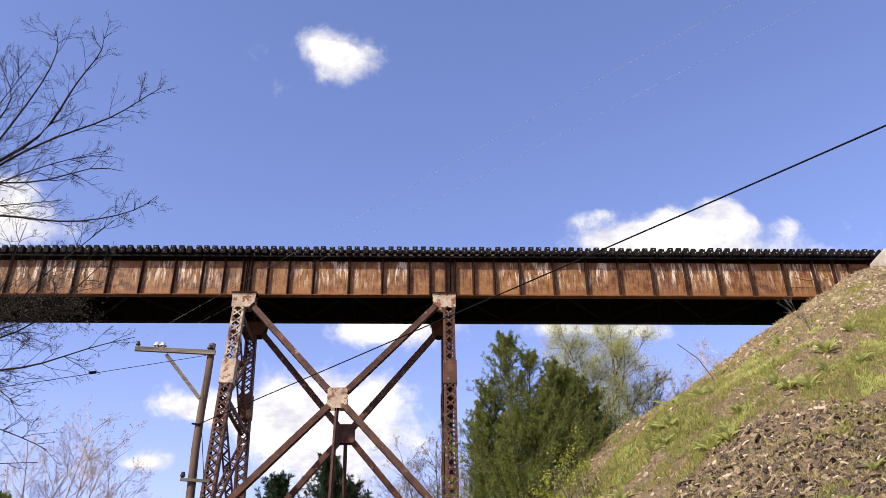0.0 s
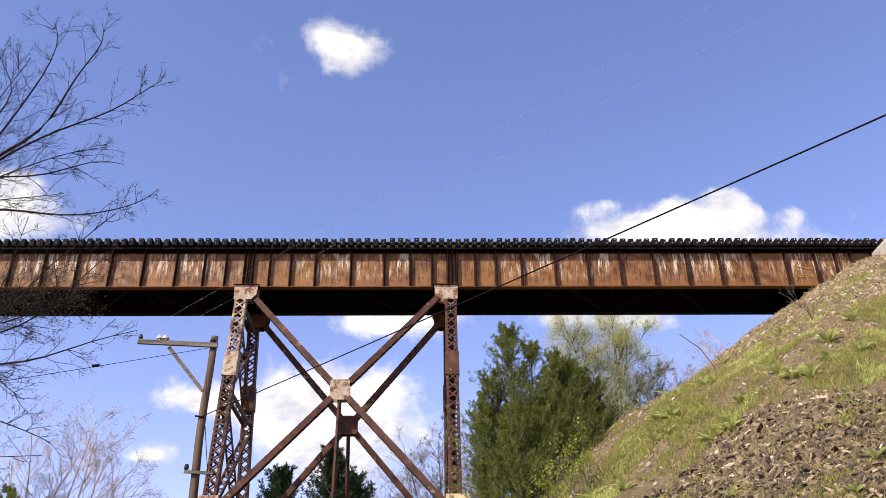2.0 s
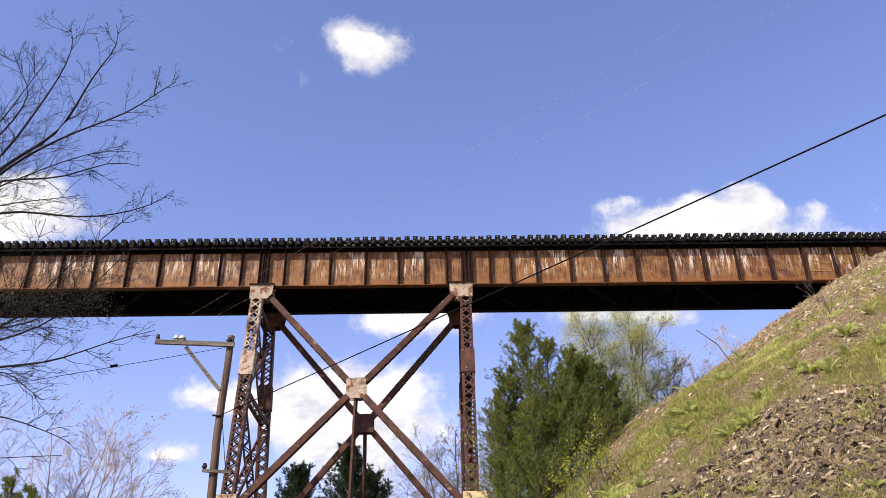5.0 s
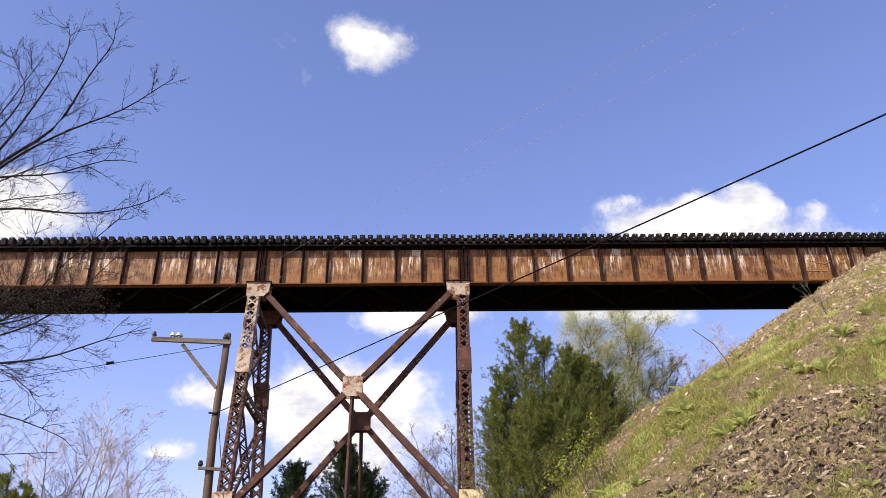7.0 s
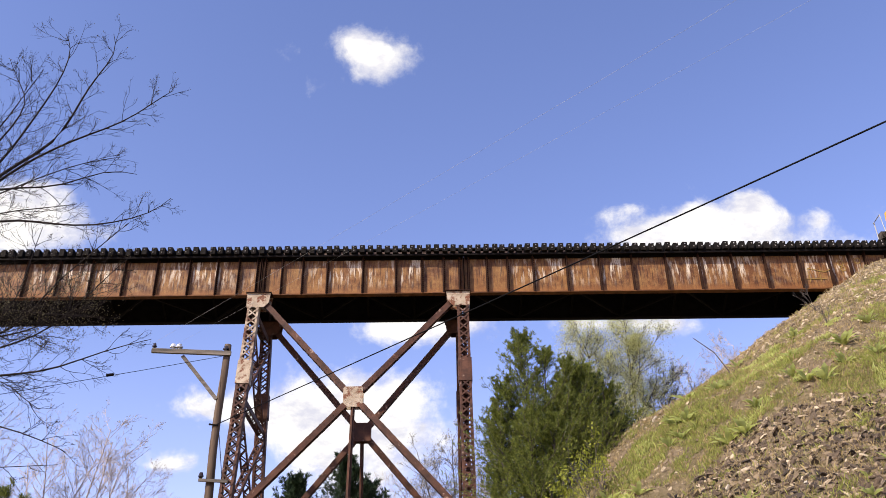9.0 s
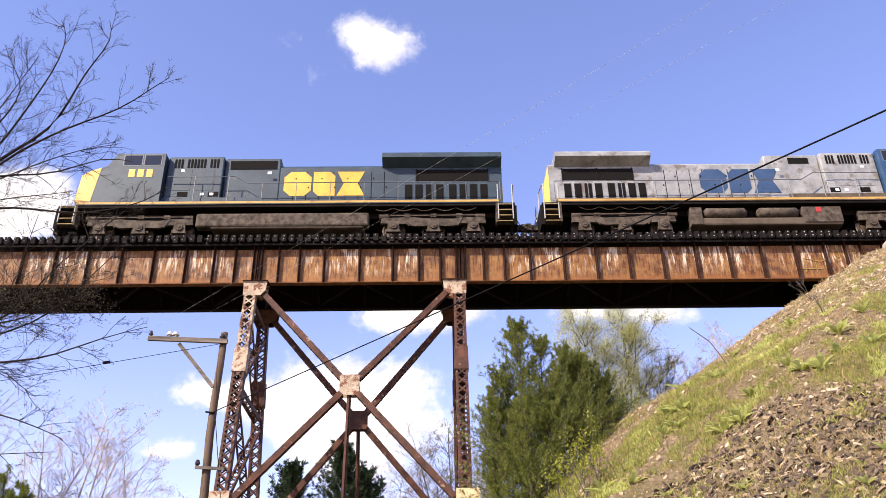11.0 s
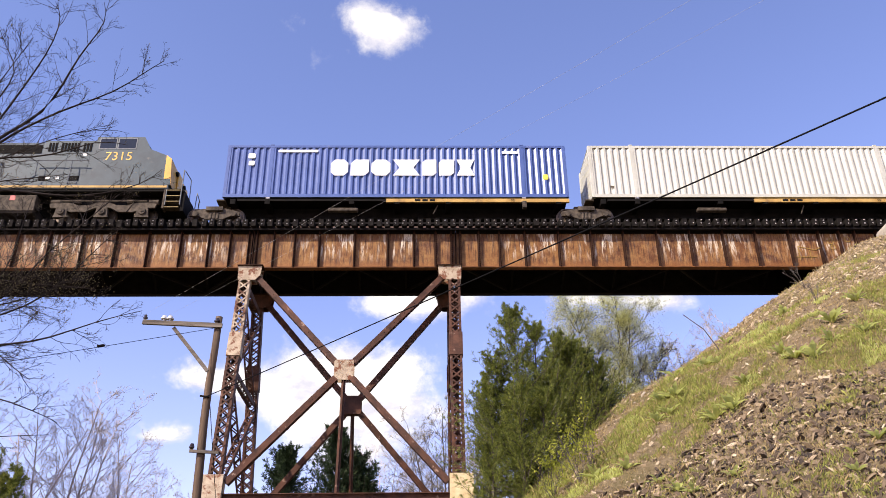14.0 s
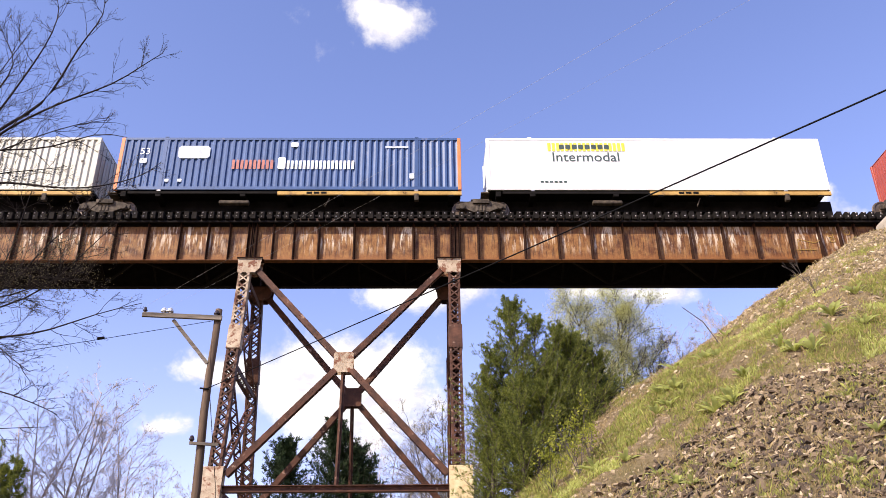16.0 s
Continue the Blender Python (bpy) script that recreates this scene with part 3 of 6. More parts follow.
            for k in range(n):
                p, r = a.lerp(b, k / n), a.lerp(b, (k + 1) / n)
                for f in (-w * 0.4, w * 0.4):
                    sg = 1 if k % 2 else -1
                    bar(bm, p + across * (sg * 0.14) + q * f, r - across * (sg * 0.14) + q * f, 0.055, 0.012, q)
            part(name, bm, RUST, base)
        laced((xc, yat(17.6, -1), 17.9), (xc, yat(17.6, 1), 17.9), 0.32, "sway_strut")
        laced((xc, yat(13.8, -1), 13.75), (xc, yat(13.8, 1), 13.75), 0.28, "sway_strut")
        laced((xc, yat(8.6, -1), 8.55), (xc, yat(8.6, 1), 8.55), 0.28, "sway_strut")
        for z0, z1 in ((17.6, 14.0), (13.5, 8.8), (8.3, 0.6)):
            laced((xc - 0.06, yat(z0, -1), z0), (xc - 0.06, yat(z1, 1), z1), 0.2)
            laced((xc + 0.06, yat(z0, 1), z0), (xc + 0.06, yat(z1, -1), z1), 0.2)
    return base


make_tower(-7.90, 1.24, "rusted lattice-leg steel tower with crossed bracing under the girders")
make_tower(-36.4, -27.3, "rusted lattice-leg steel tower further along the bridge")


def make_track():
    """Open deck: creosoted ties on the girders, guard timbers, rails; beyond the bridge the ties lie in ballast."""
    tr = thing("track", pose(0, YB, Z_TOP), "railway track on closely spaced black creosoted ties", "railway track", kind="structure")
    step = 0.375
    rnd = random.Random(5)
    me = finish(bevelled((-0.115, -1.84, 0.004), (0.115, 1.84, 0.37), 0.012, 1), "tie", TIE_WOOD)
    x = -34.0
    k = 0
    while x < 24.0:
        ob = part("tie", me, None, tr)
        ob.location = (x + rnd.uniform(-0.02, 0.02), rnd.uniform(-0.05, 0.05), rnd.uniform(-0.008, 0.008))
        ob.rotation_euler = (0, 0, rnd.uniform(-0.012, 0.012))
        x += step
    bm = bmesh.new()
    for lo, hi in ((-130, -34.2), (24.2, 340)):
        x = lo
        while x < hi:
            quad_box(bm, (x - 0.11, -1.4, 0.0), (x + 0.11, 1.4, 0.37))
            x += 0.6
    tagged(part("far_ties", bm, TIE_WOOD, tr), kind="stuff")
    for s in (-1, 1):
        bm = bmesh.new()
        quad_box(bm, (-130, s * 0.7525 - 0.075, 0.378), (340, s * 0.7525 + 0.075, 0.395))
        quad_box(bm, (-130, s * 0.7525 - 0.010, 0.39), (340, s * 0.7525 + 0.010, 0.58))
        quad_box(bm, (-130, s * 0.7525 - 0.036, 0.565), (340, s * 0.7525 + 0.036, 0.61))
        part("rail", bm, RAIL_STEEL, tr)
        part("guard_timber", bevelled((-66, s * 1.25 - 0.10, 0.380), (22.5, s * 1.25 + 0.10, 0.48), 0.01, 1), TIE_WOOD, tr)
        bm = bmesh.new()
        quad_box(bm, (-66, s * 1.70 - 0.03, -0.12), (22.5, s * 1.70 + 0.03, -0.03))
        part("tie_spacer_bar", bm, BLACK_AND_SHADED_IRON, tr)
    bm = bmesh.new()
    x = -34.0
    while x < 22:
        for dz in (0.11, 0.27):
            if rnd.random() < 0.8:
                rivet(bm, x + rnd.uniform(-0.03, 0.03), -1.895, dz + rnd.uniform(-0.02, 0.02), 0.035)
        x += step
    tagged(part("bolt_heads", bm, BOLT, tr), kind="stuff")


make_track()


# ---- train ----
TRAIN_SPEED = 19.7
MOVERS = []


def moving(ob, x_ref, turned=False):
    """The thing stands at x_ref along the track at 12.5 s."""
    MOVERS.append((ob, x_ref, turned))
    return ob


def lettering(text, size, material, depth=0.004):
    cu = bpy.data.curves.new("lettering", "FONT")
    cu.body, cu.size, cu.extrude, cu.align_x = text, size, depth, "CENTER"
    cu.resolution_u = 3
    tmp = new("lettering_source", cu)
    dg = bpy.context.evaluated_depsgraph_get()
    me = bpy.data.meshes.new_from_object(tmp.evaluated_get(dg))
    bpy.data.objects.remove(tmp)
    me.materials.clear()
    me.materials.append(material)
    return me


def put_text(text, size, material, parent, x, y, z, name="lettering", bold=0.0):
    """Lettering on an upright face; y below 0 faces the near side, above 0 the far side."""
    ob = part(name, lettering(text, size, material), None, parent)
    ob.matrix_basis = pose(x, y, z, 90, 0, 0 if y < 0 else 180)
    return ob


def block_shape(w, h, kind):
    """Plain emblem slab outlines: clipped block, stepped block, waisted block."""
    c = 0.24 * min(w, h)
    if kind == 0:
        return [(c, 0), (w - c, 0), (w, c), (w, h - c), (w - c, h), (c, h), (0, h - c), (0, c)]
    if kind == 1:
        return [(0, 0), (w - c, 0), (w, c), (w, h), (c, h), (0, h - c)]
    return [(0, 0), (w, 0), (w * 0.76, h * 0.5), (w, h), (0, h), (w * 0.24, h * 0.5)]


def slab(x, z, w, h, y, kind, material, parent, name):
    """One plain emblem slab of the given outline."""
    bm = bmesh.new()
    prism(bm, [(x + px, z + pz) for px, pz in block_shape(w, h, kind)], y - 0.005, y + 0.005)
    return part(name, bm, material, parent)


def emblem(parent, x0, z0, w, h, y, material, name="emblem_block"):
    """Three plain slabs in a row standing for the railway's emblem."""
    x = x0
    order = ((0.34, 0), (0.27, 1), (0.34, 2))
    for f, kind in order if y < 0 else order[::-1]:
        slab(x, z0, w * f, h, y, kind, material, parent, name)
        x += w * f + w * 0.025


def wheel_mesh():
    bm = bmesh.new()
    n = 20
    prof = ((0.0, -0.06), (0.16, -0.07), (0.20, -0.02), (0.42, -0.02), (0.46, -0.06), (0.52, -0.06), (0.52, 0.05), (0.56, 0.07), (0.56, 0.09), (0.0, 0.09))
    rings = [[bm.verts.new((r * math.cos(k * math.tau / n), y, r * math.sin(k * math.tau / n))) for k in range(n)] for r, y in prof[1:-1]]
    for a, b in zip(rings, rings[1:]):
        for k in range(n):
            bm.faces.new((a[k], a[(k + 1) % n], b[(k + 1) % n], b[k]))
    bm.faces.new(rings[0])
    bm.faces.new(list(reversed(rings[-1])))
    return finish(bm, "wheel", WHEEL_STEEL)


WHEEL = wheel_mesh()


LIFT = 0.18          # how far the bodies ride above the plain running gear


def truck3(parent, xc, style):
    """A three-axle truck: cast side frames with dropped bays, journal boxes, springs, wheels."""
    for s in (-1, 1):
        y = s * 1.16
        bm = bmesh.new()
        if style == 0:
            top = [(-2.45, 0.92), (-2.1, 1.0), (-1.55, 0.98), (-1.1, 0.84), (-0.6, 0.86), (-0.25, 1.02), (0.25, 1.02), (0.6, 0.86), (1.1, 0.84), (1.55, 0.98), (2.1, 1.0), (2.45, 0.92)]
            low = [(2.4, 0.72), (1.9, 0.70), (1.45, 0.50), (0.75, 0.50), (0.35, 0.72), (-0.35, 0.72), (-0.75, 0.50), (-1.45, 0.50), (-1.9, 0.70), (-2.4, 0.72)]
        else:
            top = [(-2.4, 0.94), (-1.3, 0.98), (-0.9, 0.88), (0.5, 0.92), (0.9, 0.98), (2.4, 0.94)]
            low = [(2.45, 0.66), (1.2, 0.62), (0.9, 0.50), (0.3, 0.52), (-0.3, 0.52), (-0.9, 0.50), (-1.3, 0.64), (-2.45, 0.66)]
        prism(bm, [(xc + x, z) for x, z in low[::-1][::-1]] + [(xc + x, z) for x, z in top], y - 0.07, y + 0.07)
        frame_ob = part("truck_frame", bm, UNDER, parent)
        frame_ob.location.z = -LIFT
        for ax in (-1.85, 0.0, 1.85):
            x = xc + ax
            bm = bmesh.new()
            prism(bm, [(x - 0.34, 0.20), (x + 0.34, 0.20), (x + 0.28, 0.34), (x + 0.24, 0.74), (x - 0.24, 0.74), (x - 0.28, 0.34)], y + s * 0.005 - 0.10, y + s * 0.005 + 0.10)
            tube(bm, [(x, y + s * 0.10, 0.50), (x, y + s * 0.17, 0.50)], [0.19, 0.16], 14)
            tube(bm, [(x, y + s * 0.17, 0.50), (x, y + s * 0.20, 0.50)], [0.08, 0.07], 10)
            part("journal_box", bm, UNDER, frame_ob)
            w = part("wheel", WHEEL, None, parent)
            w.matrix_basis = pose(x, s * 0.75, 0.52 - LIFT, 0, 0, 0 if s < 0 else 180)
        bm = bmesh.new()
        for ax in (-2.25, 2.25):
            tube(bm, [(xc + ax - 0.16, y - s * 0.02, 1.04), (xc + ax + 0.28, y - s * 0.02, 1.04)], [0.13, 0.13], 10)
            tube(bm, [(xc + ax * 0.62, y + s * 0.06, 0.98), (xc + ax * 0.5, y + s * 0.08, 0.50)], [0.03, 0.03], 6)
        bar(bm, (xc - 2.0, y + s * 0.09, 1.06), (xc + 2.0, y + s * 0.09, 1.06), 0.04, 0.05)
        for ax in (-1.2, 0, 1.2):
            quad_box(bm, (xc + ax - 0.14, y - 0.05, 0.98), (xc + ax + 0.14, y + 0.09, 1.16))
        part("brake_rigging", bm, UNDER, frame_ob)
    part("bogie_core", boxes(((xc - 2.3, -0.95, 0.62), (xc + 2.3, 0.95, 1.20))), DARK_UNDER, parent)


def make_locomotive(scheme):
    """A six-axle diesel with its cab at +x. scheme: navy, grey or lead."""
    hl = {"navy": 10.43, "grey": 10.73, "lead": 10.80}[scheme]
    label = {"navy": "dark blue diesel locomotive with yellow sill stripe and emblem", "grey": "grimy light grey diesel locomotive with blue cab, yellow nose",
             "lead": "dark blue leading diesel locomotive with a golden yellow nose"}[scheme]
    lo = thing("diesel_locomotive", pose(0, YB, Z_RAIL + LIFT), label, "locomotive", "locomotives of the train")
    k = hl / 10.43
    body = LOCO_GREY if scheme == "grey" else NAVY
    cab_paint = CAB_BLUE if scheme == "grey" else NAVY
    nose_paint = LEMON if scheme == "grey" else YELLOW
    mark = LETTER_BLUE if scheme == "grey" else YELLOW
    hwid = 0.95

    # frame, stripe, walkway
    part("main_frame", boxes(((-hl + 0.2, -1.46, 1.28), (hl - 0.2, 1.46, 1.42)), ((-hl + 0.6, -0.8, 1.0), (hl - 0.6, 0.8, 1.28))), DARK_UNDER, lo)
    part("walkway", boxes(((-hl + 0.9, -1.50, 1.42), (hl - 0.95, 1.50, 1.60))), GRIME if scheme == "grey" else body, lo)
    for s in (-1, 1):
        part("sill_stripe", boxes(((-hl + 0.95, min(s * 1.500, s * 1.508), 1.46), ((hl - 4.6) if scheme == "grey" else hl - 1.0, max(s * 1.500, s * 1.508), 1.57))), CAR_YELLOW, lo, "yellow sill stripe")

    # long hood with bevelled top edges
    bm = bmesh.new()
    x0, x1 = -9.75 * k, 0.55 * k
    bm2 = [(-hwid, 1.60), (hwid, 1.60), (hwid, 3.80), (hwid - 0.22, 4.02), (-hwid + 0.22, 4.02), (-hwid, 3.80)]
    a = [bm.verts.new((x0, y, z)) for y, z in bm2]
    b = [bm.verts.new((x1, y, z)) for y, z in bm2]
    bm.faces.new(a), bm.faces.new(b)
    for i in range(6):
        bm.faces.new((a[i], a[(i + 1) % 6], b[(i + 1) % 6], b[i]))
    part("long_hood", bm, body, lo)
    part("hood_end", boxes(((x0 - 0.02, -hwid + 0.02, 1.7), (x0 - 0.004, hwid - 0.02, 3.75))), nose_paint, lo, "yellow end of the hood")
    # hood doors: slim raised doors along the hood
    for s in (-1, 1):
        door = finish(boxes(((-0.29, -0.008, 0.0), (0.29, 0.008, 1.55))), "hood_door", body)
        x = -4.6 * k
        while x < 0.3:
            ob = part("hood_door", door, None, lo)
            ob.location = (x, s * (hwid + 0.006), 1.95)
            x += 0.62
        seam = finish(boxes(((-0.012, -0.008, 0.0), (0.012, 0.008, 1.62))), "door_seam", GRILLE)
        x = -4.6 * k + 0.31
        while x < 0.3:
            ob = part("door_seam", seam, None, lo)
            ob.location = (x, s * (hwid + 0.010), 1.92)
            x += 0.62
        latch = finish(boxes(((-0.03, -0.012, 0.0), (0.03, 0.012, 0.09))), "door_latch", GRILLE)
        for i in range(8):
            ob = part("door_latch", latch, None, lo)
            ob.location = (-4.4 * k + i * 0.62, s * (hwid + 0.016), 2.6 + 0.5 * (i % 2))
        # lower engine-room vents below the radiator
        vent = finish(boxes(((-0.17, -0.012, 0.0), (0.17, 0.012, 0.80))), "hood_vent", GRILLE)
        for i in range(8):
            ob = part("hood_vent", vent, None, lo)
            ob.location = ((-8.9 + i * 0.48 + (0.12 if i > 3 else 0)) * k, s * (hwid + 0.012), 1.98)
        bm = boxes((((-9.1) * k, min(s * (hwid + 0.003), s * (hwid + 0.03)), 2.98), (-5.75 * k, max(s * (hwid + 0.003), s * (hwid + 0.03)), 3.62)))
        for i in range(3):
            xx = (-9.1 + i * 1.65) * k
            quad_box(bm, (xx - 0.03, min(s * hwid, s * (hwid + 0.05)), 2.94), (xx + 0.03, max(s * hwid, s * (hwid + 0.05)), 3.66))
        part("radiator_grille", bm, GRILLE, lo)
    # radiator wings overhanging both sides
    bm = bmesh.new()
    xa, xb = (-9.75 * k, -4.2 * k) if scheme == "lead" else (-9.45 * k, -4.95 * k)
    sec = [(-1.50, 4.02), (-1.50, 4.22), (-1.38, 4.36), (1.38, 4.36), (1.50, 4.22), (1.50, 4.02), (hwid - 0.05, 3.72), (-hwid + 0.05, 3.72)]
    a = [bm.verts.new((xa, y, z)) for y, z in sec]
    b = [bm.verts.new((xb, y, z)) for y, z in sec]
    bm.faces.new(a), bm.faces.new(b)
    for i in range(8):
        bm.faces.new((a[i], a[(i + 1) % 8], b[(i + 1) % 8], b[i]))
    part("radiator_wing", bm, body, lo)
    bm = bmesh.new()
    tube(bm, [(-2.6, 0, 4.0), (-2.6, 0, 4.16)], [0.4, 0.34], 14)
    part("exhaust_stack", bm, GRIME, lo)

    # blower and equipment blocks ahead of the engine
    part("blower_housing", bevelled((0.55 * k, -hwid - 0.005, 1.60), (3.15 * k, hwid + 0.005, 4.36), 0.06), body, lo)
    part("equipment_cabinet", bevelled((3.16 * k, -1.16, 1.60), (5.75 * k, 1.16, 4.34), 0.06), body, lo)
    for s in (-1, 1):
        if scheme == "grey":
            part("intake_grille", boxes(((1.75, min(s * 0.957, s * 0.975), 3.85), (2.75, max(s * 0.957, s * 0.975), 4.18))), GRILLE, lo)
        else:
            part("intake_grille", boxes(((0.75, min(s * 0.957, s * 0.975), 3.72), (3.0, max(s * 0.957, s * 0.975), 4.20))), GRILLE, lo)
        louver = finish(boxes(((-0.045, -0.014, 0.0), (0.045, 0.014, 0.48))), "louvre", GRILLE)
        for i in range(14):
            if i not in (3, 10):
                ob = part("louvre", louver, None, lo)
                ob.location = ((3.45 + i * 0.15) * k, s * 1.172, 3.70)
        door = finish(boxes(((-0.42, -0.006, 0.0), (0.42, 0.006, 1.15))), "cabinet_door", body)
        for i in range(2):
            ob = part("cabinet_door", door, None, lo)
            ob.location = ((3.95 + i * 1.05) * k, s * 1.166, 2.42)
        small = finish(boxes(((-0.24, -0.006, 0.0), (0.24, 0.006, 0.26))), "cabinet_vent", GRILLE)
        for xx in (3.5, 4.9):
            ob = part("cabinet_vent", small, None, lo)
            ob.location = (xx * k, s * 1.168, 2.06)
        bm = boxes(((1.3 * k, min(s * 1.12, s * 1.19), 1.60), (6.0 * k, max(s * 1.12, s * 1.19), 1.98)))
        part("kick_panel", bm, GRIME if scheme == "grey" else body, lo)

    # cab: full width, sloped windscreen, rounded roof
    bm = bmesh.new()
    cx0, cx1 = 5.80 * k, 8.05 * k
    nx = 9.45 * k
    sec = [(cx0, 1.60), (cx0, 4.30), (cx0 + 0.12, 4.50), (cx1 - 0.30, 4.50), (cx1 - 0.02, 4.30), (cx1 + 0.35, 3.60), (nx - 0.25, 3.25), (nx, 3.05), (nx + 0.12, 1.60)]
    wid = [1.5, 1.5, 1.12, 1.12, 1.5, 1.5, 1.5, 1.5, 1.5]
    a = [bm.verts.new((x, -w, z)) for (x, z), w in zip(sec, wid)]
    b = [bm.verts.new((x, w, z)) for (x, z), w in zip(sec, wid)]
    for row in (a, list(b)):
        bm.faces.new([row[i] for i in (0, 1, 4, 5, 6, 7, 8)])
        bm.faces.new([row[i] for i in (1, 2, 3, 4)])
    for i in range(len(sec)):
        j = (i + 1) % len(sec)
        bm.faces.new((a[i], b[i], b[j], a[j]))
    bmesh.ops.triangulate(bm, faces=[f for f in bm.faces if len(f.verts) > 4])
    cab = part("cab", bm, cab_paint, lo)
    for s in (-1, 1):
        for xa, xb in ((5.98, 6.72), (6.86, 7.66)):
            bm = boxes(((xa * k - 0.05, min(s * 1.47, s * 1.512), 3.60), (xb * k + 0.05, max(s * 1.47, s * 1.512), 4.24)))
            f = part("window_frame", bm, HANDRAIL, cab)
            part("pane", boxes(((xa * k, min(s * 1.50, s * 1.518), 3.65), (xb * k, max(s * 1.50, s * 1.518), 4.19))), GLASS_DARK, f)
        if scheme == "grey":
            part("sunshade", boxes(((6.55 * k, min(s * 1.50, s * 1.70), 4.20), (7.75 * k, max(s * 1.50, s * 1.70), 4.23))), cab_paint, cab)
        if scheme == "grey":
            for xa in (6.0, 7.25):
                part("cab_side_vent", boxes(((xa * k, min(s * 1.502, s * 1.516), 1.78), ((xa + 0.95) * k, max(s * 1.502, s * 1.516), 2.42))), GRILLE, cab)
            part("grime_band", boxes(((5.82 * k, min(s * 1.501, s * 1.507), 1.61), (9.2 * k, max(s * 1.501, s * 1.507), 1.92))), GRIME, cab)
            bm = bmesh.new()
            prism(bm, [(8.25 * k, 2.0), (9.36 * k, 2.0), (9.33 * k, 3.22)], min(s * 1.30, s * 1.36), max(s * 1.30, s * 1.36))
            bm2 = bmesh.new()
            prism(bm2, [(6.0 * k, 2.62), (7.4 * k, 2.52), (7.5 * k, 2.62), (7.9 * k, 2.66), (7.2 * k, 2.74), (7.05 * k, 2.66)], min(s * 1.502, s * 1.512), max(s * 1.502, s * 1.512))
            part("lightning_stripe", bm2, LEMON, cab)
            bm.free()
    # nose cheeks and front painted in the warning yellow
    bm = bmesh.new()
    prof = [(nx + 0.135, 1.62), (nx + 0.015, 3.055), (nx - 0.24, 3.265)] + ([(cx1 + 0.62, 3.52)] if scheme == "lead" else [])
    rows = [[bm.verts.new((x, y, z)) for y in (-1.505, 1.505)] for x, z in prof]
    for p, q in zip(rows, rows[1:]):
        bm.faces.new((p[0], p[1], q[1], q[0]))
    bmesh.ops.recalc_face_normals(bm, faces=bm.faces[:])
    bmesh.ops.solidify(bm, geom=bm.faces[:], thickness=0.012)
    part("nose_front", bm, nose_paint, lo, "yellow nose")
    part("nose_door", bevelled((nx + 0.10, -0.55, 1.7), (nx + 0.16, 0.15, 2.9), 0.02), nose_paint, lo)
    bm = bmesh.new()
    for y in (-0.62, 0.62):
        tube(bm, [(nx + 0.02, y, 2.75), (nx + 0.16, y, 2.75)], [0.12, 0.12], 12)
    part("headlight", bm, GRILLE, lo)
    for s in (-1, 1):
        # slanted paint break on the nose side
        x_back = 8.4 if scheme == "grey" else (7.95 if scheme == "lead" else 9.15)
        bm = bmesh.new()
        p = []
        def cheek(x, z):
            return Vector((x, s * 1.475, z))
        top_z = 3.0
        tri = [cheek(nx + 0.10, 1.95), cheek(nx + 0.01, 3.05), cheek(nx - 0.25, 3.26)]
        if scheme == "grey":
            tri += [cheek(cx1 + 0.55, 2.0)]
        elif scheme == "lead":
            tri = [cheek(nx + 0.13, 1.62)] + tri[1:] + [cheek(cx1 + 0.62, 3.50), cheek(cx1 + 0.85, 1.62)]
        else:
            tri += [cheek(nx - 0.22, 1.95)]
        vs = [bm.verts.new(q + Vector((0, s * 0.035, 0))) for q in tri]
        vi = [bm.verts.new(q - Vector((0, s * 0.03, 0))) for q in tri]
        bm.faces.new(vs), bm.faces.new(list(reversed(vi)))
        for i in range(len(vs)):
            j = (i + 1) % len(vs)
            bm.faces.new((vs[i], vi[i], vi[j], vs[j]))
        part("nose_cheek", bm, nose_paint, cab, "yellow painted nose side")
    # windscreen
    bm = bmesh.new()
    for y0, y1 in ((-1.1, -0.08), (0.08, 1.1)):
        vs = [bm.verts.new(v) for v in ((cx1 - 0.06, y0, 4.30), (cx1 - 0.06, y1, 4.30), (cx1 + 0.41, y1, 3.64), (cx1 + 0.41, y0, 3.64))]
        bm.faces.new(vs)
    bmesh.ops.solidify(bm, geom=bm.faces[:], thickness=-0.03)
    part("windscreen", bm, GLASS_DARK, cab)

    # fuel tank and air reservoirs
    part("fuel_tank", bevelled((-3.55, -1.34, 0.20), (3.5, 1.34, 0.60), 0.08), GRIME if scheme == "grey" else TANK if scheme != "lead" else GRIME, lo)
    part("tank_upper", boxes(((-3.5, -0.9, 0.6), (3.5, 0.9, 1.25))), DARK_UNDER, lo)
    for s in (-1, 1):
        if scheme == "lead":
            part("fuel_tank_side", bevelled((-3.8, min(s * 0.9, s * 1.4), 0.28), (4.2, max(s * 0.9, s * 1.4), 1.0), 0.1), UNDER, lo)
        else:
            for xa, xb in ((-2.95, -0.95), (-0.45, 1.5)):
                bm = bmesh.new()
                tube(bm, [(xa, s * 1.22, 0.88), (xa + 0.12, s * 1.22, 0.88), (xb - 0.12, s * 1.22, 0.88), (xb, s * 1.22, 0.88)], [0.14, 0.25, 0.25, 0.14], 14)
                part("air_reservoir", bm, UNDER, lo, smooth=True)
            part("battery_box", bevelled((1.65, min(s * 0.9, s * 1.38), 0.30), (3.5, max(s * 0.9, s * 1.38), 1.14), 0.03), UNDER, lo)
            part("red_warning_mark", boxes(((2.3, min(s * 1.38, s * 1.39), 0.85), (2.55, max(s * 1.38, s * 1.39), 1.10))), RED_MARK, lo)
